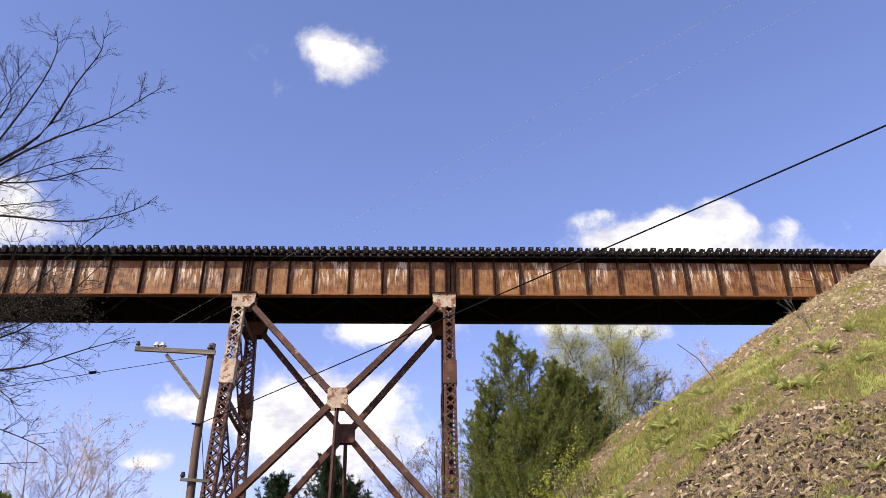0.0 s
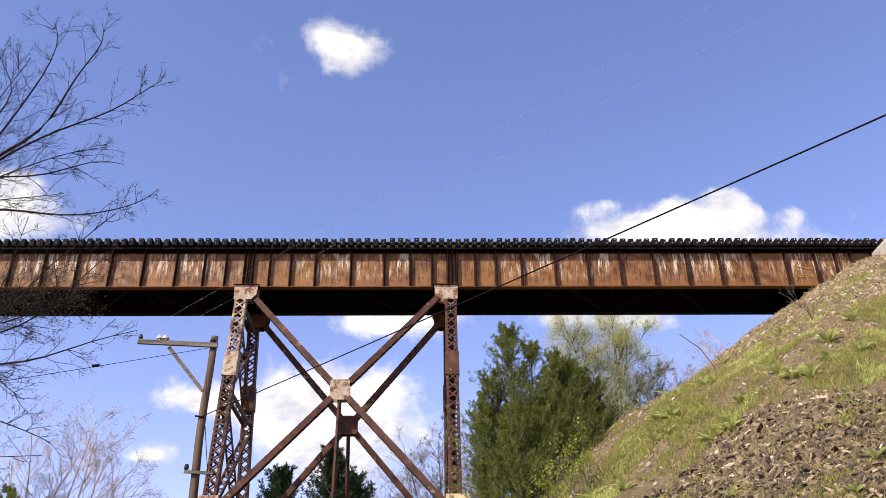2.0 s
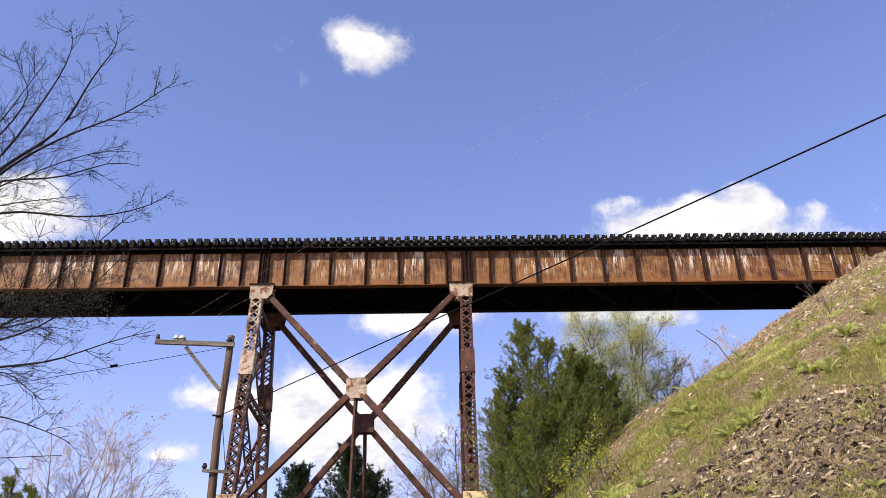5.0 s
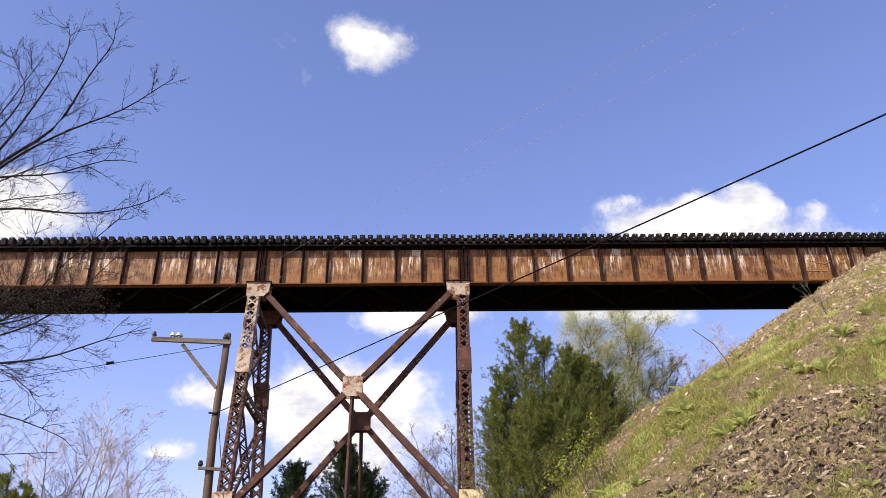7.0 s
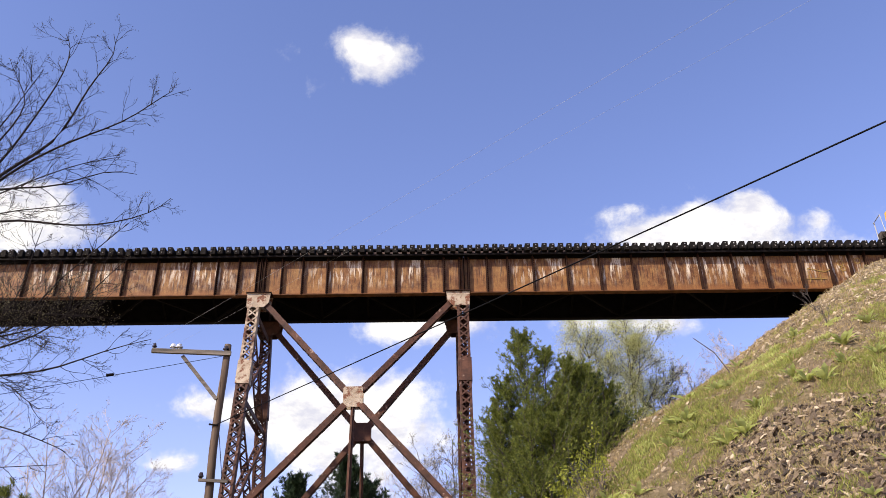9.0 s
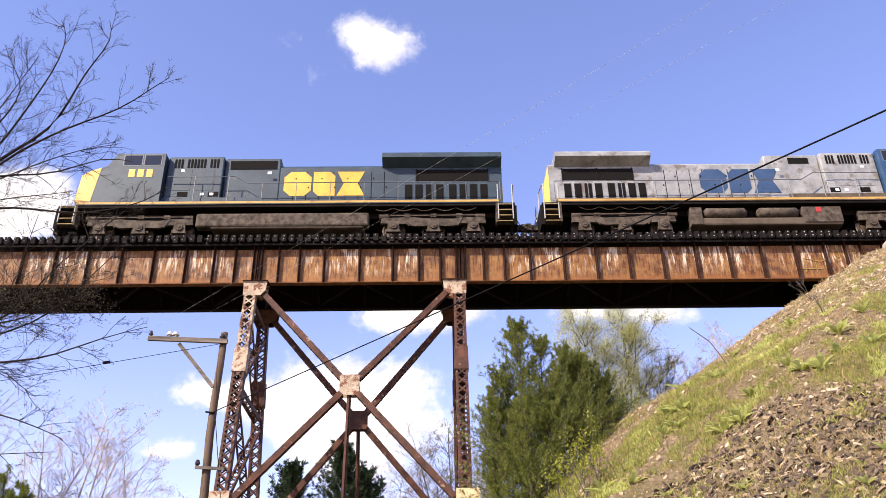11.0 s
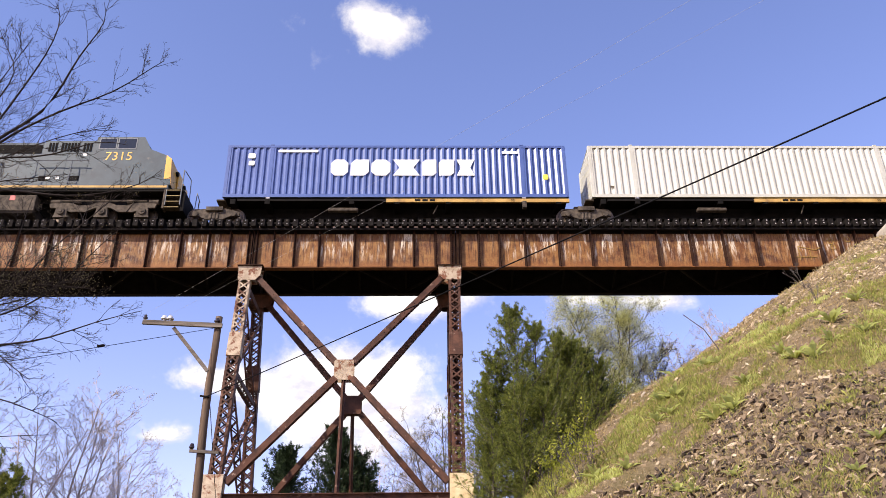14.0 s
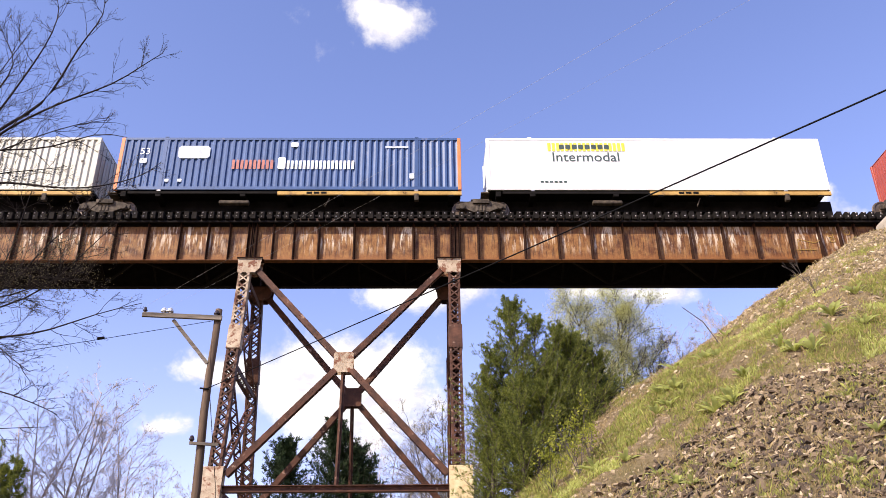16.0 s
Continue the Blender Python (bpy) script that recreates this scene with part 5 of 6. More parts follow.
def leaf_mesh(name, places, size, material, rnd, per=3, scatter=0.15, slim=0.45, droop=0.0):
    """Small pointed leaves round the given places."""
    vs, fs = [], []
    for p, d in places:
        for _ in range(per):
            c = p + Vector((rnd.gauss(0, scatter), rnd.gauss(0, scatter), rnd.gauss(0, scatter)))
            a = (d * 0.6 + Vector((rnd.gauss(0, 0.6), rnd.gauss(0, 0.6), rnd.gauss(0, 0.6) - droop))).normalized()
            b = a.cross(Vector((rnd.gauss(0, 1), rnd.gauss(0, 1), rnd.gauss(0, 1)))).normalized()
            s = size * rnd.uniform(0.6, 1.3)
            k = len(vs)
            vs += [c, c + a * s * 0.5 + b * s * slim * 0.5, c + a * s, c + a * s * 0.5 - b * s * slim * 0.5]
            fs.append((k, k + 1, k + 2, k + 3))
    me = bpy.data.meshes.new(name)
    me.from_pydata([tuple(v) for v in vs], [], fs)
    me.materials.append(material)
    return me


def make_near_tree():
    """The bare tree beside the camera: its trunk stands out of view and its limbs reach in."""
    t = thing("bare_tree", pose(-11.4, 15.2, 0), "bare budding deciduous tree with dark reaching limbs", "tree")
    g = Growth(11)
    trunk = [Vector(p) for p in ((0, 0, -0.4), (0.08, 0.05, 3), (-0.1, 0, 6), (0.15, -0.1, 9), (0.3, 0, 12), (0.5, 0.1, 14.5), (0.6, 0.1, 16.5))]
    g.limb(trunk, 0.26, 0.05)

    def reach(z0, mids, r, dense=5, depth=2, twig=1.35):
        i = max(k for k, q in enumerate(trunk[:-1]) if q.z <= z0)
        a = trunk[i].lerp(trunk[i + 1], (z0 - trunk[i].z) / (trunk[i + 1].z - trunk[i].z))
        ctrl = [a] + [Vector((x + 11.4, -0.2, z)) for x, z in mids]
        pts = []
        for p, q in zip(ctrl, ctrl[1:]):
            n = max(2, int((q - p).length / 0.35))
            for k in range(n):
                w = noise.noise_vector(p.lerp(q, k / n) * 1.3) * 0.08
                pts.append(p.lerp(q, k / n) + w)
        pts.append(ctrl[-1])
        # soften the corners of the guide line
        for _ in range(2):
            pts = [pts[0]] + [(u + v * 2 + w) / 4 for u, v, w in zip(pts, pts[1:], pts[2:])] + [pts[-1]]
        g.limb(pts, r, 0.006)
        n = len(pts)
        for k in range(int(n * 0.25), n - 1):
            for _ in range(dense if k % 2 else dense - 1):
                if g.rnd.random() < 0.72:
                    d = (pts[k + 1] - pts[k]).normalized()
                    s = g.way()
                    s = (s - d * s.dot(d)).normalized()
                    s.y *= 0.5
                    g.branch(pts[k], d * 0.8 + s * 0.9, twig * g.rnd.uniform(0.4, 1.0) * (1.25 - 0.7 * k / n), 0.008, depth, 0.24, 0.05, (2, 4), 0.9, 0.55, 0.0026)

    reach(9.6, ((-9.05, 12.02), (-8.07, 12.85), (-7.64, 14.36), (-7.17, 15.4), (-7.36, 15.95)), 0.060, 3)
    reach(10.0, ((-8.9, 12.0), (-8.07, 12.75), (-6.72, 13.33), (-5.91, 14.14), (-5.75, 14.25)), 0.045, 3, 2, 1.0)
    reach(9.9, ((-9.11, 12.26), (-8.68, 13.51), (-8.23, 14.77), (-8.22, 15.59), (-8.47, 15.97)), 0.045, 4)
    reach(10.6, ((-9.25, 12.86), (-8.85, 13.98), (-9.23, 14.5), (-9.58, 15.2)), 0.036, 4)
    reach(11.4, ((-9.3, 13.2), (-9.1, 14.0), (-8.75, 14.9)), 0.030, 4)
    reach(10.9, ((-8.99, 11.75), (-7.71, 11.67), (-6.91, 12.2), (-6.2, 12.0)), 0.038, 4, 2, 1.1)
    reach(10.7, ((-8.4, 11.85), (-7.4, 12.35), (-6.6, 12.45)), 0.026, 4)
    reach(10.4, ((-8.84, 11.11), (-8.1, 11.14), (-7.3, 11.28)), 0.028, 3)
    reach(10.2, ((-8.8, 10.93), (-6.9, 10.73), (-5.71, 11.02), (-5.4, 11.4)), 0.040, 3, 2, 0.9)
    reach(7.6, ((-8.3, 8.6), (-8.02, 9.15), (-7.99, 9.82), (-7.89, 10.74)), 0.030, 3)
    reach(7.4, ((-7.9, 8.5), (-7.34, 9.54), (-6.54, 10.44), (-6.17, 10.8)), 0.036, 4)
    reach(7.0, ((-7.18, 8.47), (-6.49, 9.47), (-6.0, 10.05)), 0.036, 4)
    reach(8.4, ((-8.18, 8.32), (-7.48, 8.51), (-6.6, 8.95)), 0.040, 5)
    reach(8.7, ((-8.4, 8.95), (-7.4, 8.75), (-6.3, 8.7)), 0.036, 5)
    reach(7.0, ((-8.01, 7.58), (-6.96, 7.63), (-6.15, 8.01), (-5.33, 8.24)), 0.046, 3, 2, 1.1)
    reach(7.2, ((-7.89, 7.51), (-7.62, 7.15), (-7.14, 6.89)), 0.022, 4)
    reach(6.6, ((-7.79, 6.65), (-6.86, 6.26), (-6.5, 6.1)), 0.034, 3, 2, 0.9)
    reach(5.6, ((-7.58, 5.8), (-6.6, 5.88)), 0.022, 2, 2, 0.8)
    trunk_ob = part("trunk", g.bm, BARK_DARK, t, smooth=True)
    rnd = random.Random(3)
    ends = [e for e in g.ends if rnd.random() < 0.22]
    tagged(part("bud_cover", leaf_mesh("bud_cover", ends, 0.030, BUD, rnd, 2, 0.03, 0.6), None, t, "small opening olive buds"), kind="stuff")
    low = [e for e in g.ends if 8.0 < e[0].z < 9.6 and e[0].x < 5.4]
    tagged(part("young_foliage", leaf_mesh("young_foliage", low, 0.034, BUD, rnd, 2, 0.08, 0.6), None, t, "clusters of young dull leaves"), kind="stuff")


make_near_tree()


def make_bare_tree(x, y, top, seed, bark, label, width=1.0, stems=3, base=None, buds=0.25):
    """A leafless tree: a few leading stems from a short bole, each with a fan of fine twigs."""
    z0 = rough(x, y) if base is None else base
    t = thing("bare_tree", pose(x, y, z0), label, "tree", "bare trees beyond the bridge")
    g = Growth(seed)
    h = top - z0
    bole = g.bent(Vector((0, 0, -0.3)), Vector((0.02, 0, 1)), h * 0.30, 0.05, 0.08, 4)
    g.limb(bole, 0.0085 * h, 0.007 * h)
    for k in range(stems):
        a = k * math.tau / stems + g.rnd.uniform(-0.5, 0.5)
        lean = width * g.rnd.uniform(0.10, 0.42)
        pts = g.bent(bole[-1], Vector((math.cos(a) * lean, math.sin(a) * lean, 1.0)), h * g.rnd.uniform(0.50, 0.68), 0.07, 0.015, 8)
        g.limb(pts, 0.0050 * h, 0.0011 * h)
        for i in range(1, 9):
            for _ in range(3 if i < 7 else 4):
                dd = (pts[i] - pts[i - 1]).normalized()
                side = g.way()
                side = (side - dd * side.dot(dd)).normalized()
                g.branch(pts[i - 1].lerp(pts[i], g.rnd.random()), dd * 0.8 + side * 0.75 * width, h * 0.26 * (1.12 - 0.085 * i) * g.rnd.uniform(0.5, 1.1), 0.0021 * h * (1.1 - 0.08 * i), 3, 0.15, 0.03, (3, 4), 0.75, 0.55, 0.0045)
    part("trunk", g.bm, bark, t)
    rnd = random.Random(seed)
    if buds:
        tagged(part("bud_cover", leaf_mesh("bud_cover", [e for e in g.ends if rnd.random() < buds], 0.09, PALE_BUD, rnd, 1, 0.08, 0.4), None, t), kind="stuff")
    return t


make_bare_tree(-18.9, 45, 17.4, 21, BARK_TWIG, "pale leafless tree with a fan of fine twigs", 1.1, 5)
make_bare_tree(-21.8, 44, 17.0, 22, BARK_TWIG, "pale leafless tree with a fan of fine twigs", 1.0, 4)
make_bare_tree(-16.5, 48, 16.6, 23, BARK_TWIG, "slim pale leafless tree behind the pole", 0.9, 3)
make_bare_tree(-14.6, 50, 14.6, 28, BARK_TWIG, "slim leafless tree behind the pole", 0.9, 3)
make_bare_tree(0.8, 52, 18.2, 24, BARK, "grey leafless tree seen through the tower", 1.2, 8, None, 0.9)
make_bare_tree(3.4, 54, 17.2, 25, BARK, "grey leafless tree beside the cedar", 1.1, 6, None, 0.9)
make_bare_tree(-2.9, 55, 16.6, 26, BARK_TWIG, "grey leafless tree seen through the tower", 1.3, 8)
make_bare_tree(18.6, 52, 24.6, 27, BARK_TWIG, "pale leafless saplings behind the embankment", 1.3, 7)
make_bare_tree(15.4, 52, 22.8, 29, BARK, "leafless saplings behind the embankment", 1.2, 4, None, 0.8)


def make_spring_tree(x, y, top, seed, width, leaves=10):
    z0 = rough(x, y)
    t = thing("spring_tree", pose(x, y, z0), "deciduous tree in fresh yellow-green spring leaf", "tree", "trees in spring leaf")
    g = Growth(seed)
    h = top - z0
    pts = g.bent(Vector((0, 0, -0.3)), Vector((0, 0, 1)), h * 0.86, 0.06, 0.05, 8)
    g.limb(pts, 0.15, 0.02)
    for k in range(30):
        i = 2 + k % 7
        a = g.rnd.uniform(0, math.tau)
        g.branch(pts[i], Vector((math.cos(a) * width, math.sin(a) * width, 0.9)), h * g.rnd.uniform(0.20, 0.34) * (1.2 - 0.09 * i), 0.04, 3, 0.16, 0.04, (4, 5), 0.85, 0.58, 0.007)
    part("trunk", g.bm, BARK, t)
    part("crown", leaf_mesh("crown", g.ends, 0.085, SPRING, random.Random(seed), leaves, 0.30, 0.45), None, t, "thin crown of young leaves")


make_spring_tree(12.2, 50, 25.0, 41, 0.8)
make_spring_tree(9.2, 50, 24.3, 42, 0.7)
make_spring_tree(14.0, 51, 21.8, 43, 0.7, 1)


def make_cedar(x, y, stems, radius, seed, material, label, boughs, spray=0.125, base=None, group="cedars", sides=18, leaves=20, slim=0.060, low=0.0, taper=0.82):
    """A conifer: stems (offset, top), upswept boughs that thin out to feathery tips, and scale-leaf sprays along both their sides."""
    z0 = rough(x, y) - 0.1 if base is None else base
    t = thing("conifer", pose(x, y, z0), label, "tree", group)
    rnd = random.Random(seed)
    rng = np.random.default_rng(seed)
    g = Growth(seed)
    pos, way, size = [], [], []

    def spray_line(pts, length):
        """Sprays along a bough, longest in its middle, closing up at the tip."""
        n = len(pts) - 1
        for j in range(sides):
            s = 0.12 + 0.88 * (j + rnd.random()) / sides
            i = min(n - 1, int(s * n))
            q = pts[i].lerp(pts[i + 1], s * n - i)
            dd = (pts[i + 1] - pts[i]).normalized()
            side = g.way()
            side = (side - dd * side.dot(dd)).normalized()
            w = length * 0.26 * (1.05 - s) ** 0.8 * rnd.uniform(0.4, 1.15) + spray * 0.35
            d2 = (dd * 0.8 + side * 0.9 + Vector((0, 0, 0.12))).normalized()
            for m in range(leaves):
                f = (m + rnd.random()) / leaves
                pos.append(q + d2 * (w * f) + Vector((0, 0, 0.12 * w * f * f)))
                way.append(d2)
                size.append(1.1 - 0.45 * f)

    for dx, dy, top, share in stems:
        h = top - z0
        stem = g.bent(Vector((dx * 0.35, dy * 0.35, -0.2)), Vector((dx * 0.65, dy * 0.65, h)), h * 0.99, 0.03, 0.02, 8)
        off = Vector((dx, dy, h)) - stem[-1]
        stem = [p + off * (k / 8) for k, p in enumerate(stem)]
        g.limb(stem, 0.016 * h, 0.008)
        spray_line(stem[-2:], 0.5)
        for k in range(int(boughs * share)):
            u = low + (0.97 - low) * rnd.random() ** 0.9
            i = min(7, int(u * 8))
            p0 = stem[i].lerp(stem[i + 1], u * 8 - i)
            out = radius * (share ** 0.35) * ((1 - u) ** taper) * rnd.uniform(0.40, 1.45) + 0.20
            a = rnd.uniform(0, math.tau)
            d = Vector((math.cos(a), math.sin(a), 0.22 + 1.0 * u)).normalized()
            pts = g.bent(p0 - Vector((0, 0, out * 0.15)), d, out * (1.0 + 0.25 * u), 0.12, 0.045, 5)
            g.limb(pts, 0.018, 0.004)
            spray_line(pts, out)
    part("trunk", g.bm, BARK, t)
    p, a = np.array(pos), np.array(way)
    n = len(p)
    a = a + rng.normal(0, 0.40, (n, 3)) + np.array((0, 0, 0.12))
    a /= np.linalg.norm(a, axis=1)[:, None]
    b = np.cross(a, rng.normal(0, 1, (n, 3)))
    b /= np.linalg.norm(b, axis=1)[:, None]
    ln = (spray * np.array(size) * rng.uniform(0.55, 1.25, n))[:, None]
    p = p + rng.normal(0, spray * 0.10, (n, 3))
    w = ln * slim
    vs = np.stack([p - b * w * 0.5, p + a * ln * 0.45 - b * w, p + a * ln, p + a * ln * 0.45 + b * w], 1).reshape(-1, 3)
    me = bpy.data.meshes.new("crown")
    me.from_pydata(vs.tolist(), [], np.arange(4 * n).reshape(-1, 4).tolist())
    me.materials.append(material)
    part("crown", me, None, t)


make_cedar(3.75, 29.6, ((-0.60, 0.0, 14.75, 0.6), (0.30, 0.3, 14.2, 0.5), (-1.25, -0.2, 12.9, 0.38), (1.05, 0.1, 13.7, 0.45), (-1.5, 0.2, 11.9, 0.3)), 3.4, 51, CEDAR, "dense olive-green cedar at the foot of the embankment", 210)
make_cedar(5.3, 30.0, ((0.0, 0.0, 13.5, 0.55), (1.05, 0.2, 12.7, 0.45), (-0.7, -0.3, 12.9, 0.35)), 2.9, 52, CEDAR, "dense olive-green cedar against the embankment", 180)
make_cedar(6.2, 32.2, ((0.0, 0.0, 14.0, 0.6), (0.5, 0.1, 12.9, 0.4)), 1.9, 54, FIR, "dark green conifer half hidden by the cedars", 150, 0.16, None, "dark conifers")
make_cedar(3.2, 28.4, ((0.0, 0.0, 11.4, 0.5), (0.9, 0.0, 11.2, 0.4)), 2.0, 53, CEDAR, "low spreading cedar at the foot of the embankment", 190)
make_cedar(2.2, 29.2, ((0.0, 0.0, 12.2, 0.5), (-0.1, 0.4, 11.0, 0.3)), 1.8, 55, CEDAR, "low spreading cedar beside the tower leg", 170)
make_cedar(-8.0, 50, ((0, 0, 15.0, 1.0),), 5.0, 56, FIR, "dark distant conifer seen through the tower", 150, 0.26, None, "dark conifers", 18, 14, 0.08, 0.5, 0.75)
make_cedar(-5.2, 50, ((0, 0, 16.2, 1.0),), 5.0, 57, FIR, "dark distant conifer seen through the tower", 160, 0.26, None, "dark conifers", 18, 14, 0.08, 0.5, 0.75)
make_cedar(-3.9, 51, ((0, 0, 14.9, 1.0),), 4.6, 58, FIR, "dark distant conifer seen through the tower", 150, 0.26, None, "dark conifers", 18, 14, 0.08, 0.5, 0.75)
make_cedar(-17.6, 36, ((0, 0, 11.2, 0.6), (0.8, 0, 10.6, 0.4)), 2.6, 59, CEDAR, "olive-green evergreen beside the bare trees", 150, 0.20)


# ---- slope cover ----
def slope_normal(x, y):
    e = 0.25
    return Vector((rough(x - e, y) - rough(x + e, y), rough(x, y - e) - rough(x, y + e), 2 * e)).normalized()


def in_shale(x, y):
    return y < 22.8 - 0.115 * max(0.0, x - 6) ** 2 + 1.1 * noise.noise(Vector((x * 0.5, y * 0.5, 3)))


def crest_distance(x, y):
    return math.hypot(max(HILL_X - x, 0), max(abs(y - YB) - 2.2, 0))


def in_gravel(x, y):
    w = 1.3 * noise.noise(Vector((x * 0.35, y * 0.35, 5))) + 0.7 * noise.noise(Vector((x * 1.3, y * 1.3, 8)))
    return crest_distance(x, y) < 10.4 + w or y > 28.9 + w


def slab_mesh(name, seed, material, flat=0.28):
    """A broken stone: an uneven polygon with slanted sides."""
    rnd = random.Random(seed)
    n = rnd.randint(5, 7)
    long = rnd.uniform(1.2, 2.3)
    bm = bmesh.new()
    lo, hi = [], []
    for k in range(n):
        a = (k + rnd.uniform(-0.3, 0.3)) * math.tau / n
        r = rnd.uniform(0.36, 0.55)
        lo.append(bm.verts.new((r * math.cos(a) * long, r * 0.85 * math.sin(a), -flat * 0.5)))
        s = rnd.uniform(0.72, 0.98)
        hi.append(bm.verts.new((r * s * math.cos(a) * long, r * s * 0.85 * math.sin(a), flat * rnd.uniform(0.3, 0.6))))
    bm.faces.new(list(reversed(lo)))
    c = bm.verts.new((0, 0, flat * rnd.uniform(0.45, 0.6)))
    for k in range(n):
        j = (k + 1) % n
        bm.faces.new((lo[k], lo[j], hi[j], hi[k]))
        bm.faces.new((hi[k], hi[j], c))
    return finish(bm, name, material)


SHALE = surface("brown_grey_shale", (0.038, 0.025, 0.016), (0.20, 0.140, 0.085), 3.0, 0.8, 0.0, 18, 0.6, 0.03, (0.46, 0.36, 0.25), 0.56, 2.5, (1, 1, 2.5), 0.6)
PALE_STONE = surface("pale_limestone", (0.40, 0.33, 0.24), (0.60, 0.52, 0.40), 4.0, 0.85, 0.0, 24, 0.4, 0.01, vary=0.25)


def island_stone(name, tones):
    m, nt, b = nodes_of(name)
    geo = nt.nodes.new("ShaderNodeNewGeometry")
    c = ramp(nt, geo.outputs["Random Per Island"], tones)
    c = mixc(nt, 0.4, c, ramp(nt, noise_node(nt, 25, 4), bw((0.3, 0.45), (0.7, 1.0))), "MULTIPLY")
    nt.links.new(c, b.inputs["Base Color"])
    b.inputs["Roughness"].default_value = 0.85
    return m


DEBRIS = island_stone("broken_shale_debris", [(0.0, (0.018, 0.012, 0.008)), (0.5, (0.112, 0.076, 0.044)), (0.86, (0.27, 0.196, 0.115)), (1.0, (0.54, 0.43, 0.29))])
GRAVEL = island_stone("pale_slope_gravel", [(0.0, (0.11, 0.078, 0.046)), (0.7, (0.29, 0.215, 0.125)), (1.0, (0.54, 0.44, 0.29))])


def lay(x, y, size, rnd, tilt=0.35):
    """A pose for a stone lying on the slope."""
    n = slope_normal(x, y)
    q = Vector((0, 0, 1)).rotation_difference((n + Vector((rnd.gauss(0, tilt), rnd.gauss(0, tilt), 0))).normalized())
    return Matrix.Translation((x, y, rough(x, y))) @ q.to_matrix().to_4x4() @ pose(0, 0, 0, 0, 0, rnd.uniform(0, 360))


def scatter_stuff(name, count, accept, size, flat, material, label, seed, zone, tilt=0.35):
    rnd = random.Random(seed)
    shapes = []
    for k in range(6):
        me = slab_mesh("shape", seed * 10 + k, material, flat)
        shapes.append((np.array([v.co[:] for v in me.vertices]), [tuple(p.vertices) for p in me.polygons]))
        bpy.data.meshes.remove(me)
    vs, fs = [], []
    base = 0
    made = 0
    while made < count:
        x, y = rnd.uniform(zone[0], zone[1]), rnd.uniform(zone[2], zone[3])
        if not accept(x, y, rnd):
            continue
        s = size * min(3.0, math.exp(rnd.gauss(0, 0.55)))
        m = lay(x, y, s, rnd, tilt)
        co, fa = shapes[rnd.randrange(6)]
        mm = np.array(m)
        vs.append(co * s @ mm[:3, :3].T + mm[:3, 3])
        fs += [tuple(i + base for i in f) for f in fa]
        base += len(co)
        made += 1
    me = bpy.data.meshes.new(name)
    me.from_pydata(np.concatenate(vs).tolist(), [], fs)
    me.materials.append(material)
    return tagged(new(name, me), label, "stones", kind="stuff")


ZONE = (3.0, 20.5, 14.5, 33.8)
scatter_stuff("shale_debris", 19000, lambda x, y, r: in_shale(x, y) and rough(x, y) > 1.0, 0.080, 0.2, DEBRIS, "broken brown shale flakes heaped on the slope", 61, (3.0, 16.0, 13.5, 24.5), 0.75)
scatter_stuff("slope_gravel", 34000, lambda x, y, r: not in_shale(x, y) and r.random() < (1.0 if in_gravel(x, y) else 0.2), 0.058, 0.45, GRAVEL, "pale gravel and broken stone near the crest", 62, ZONE, 0.45)


def place_slabs():
    rnd = random.Random(63)
    meshes = [slab_mesh("shale_slab", 630 + k, SHALE, 0.14 + 0.07 * (k % 3)) for k in range(8)]
    pale = [slab_mesh("limestone_block", 650 + k, PALE_STONE, 0.4) for k in range(4)]
    n = 0
    while n < 290:
        x, y = rnd.uniform(4.5, 13.5), rnd.uniform(14.5, 24.0)
        if not in_shale(x, y) or rough(x, y) < 1.2:
            continue
        s = min(0.33, 0.17 * math.exp(rnd.gauss(0, 0.40)))
        ob = new("shale_slab", meshes[rnd.randrange(8)])
        ob.matrix_basis = lay(x, y, s, rnd, 0.55) @ pose(0, 0, 0.05) @ Matrix.Scale(s, 4)
        tagged(ob, "flat brown shale slab lying on the stony slope", "stone", "loose shale slabs")
        n += 1
    n = 0
    while n < 14:
        x, y = rnd.uniform(5, 16), rnd.uniform(15, 29)
        if rough(x, y) < 2 or (not in_shale(x, y) and rnd.random() < 0.6):
            continue
        s = rnd.uniform(0.09, 0.17)
        ob = new("limestone_block", pale[rnd.randrange(4)])
        ob.matrix_basis = lay(x, y, s, rnd, 0.3) @ pose(0, 0, 0.05) @ Matrix.Scale(s, 4)
        tagged(ob, "pale angular limestone block among the shale", "stone", "pale stone blocks")
        n += 1


place_slabs()


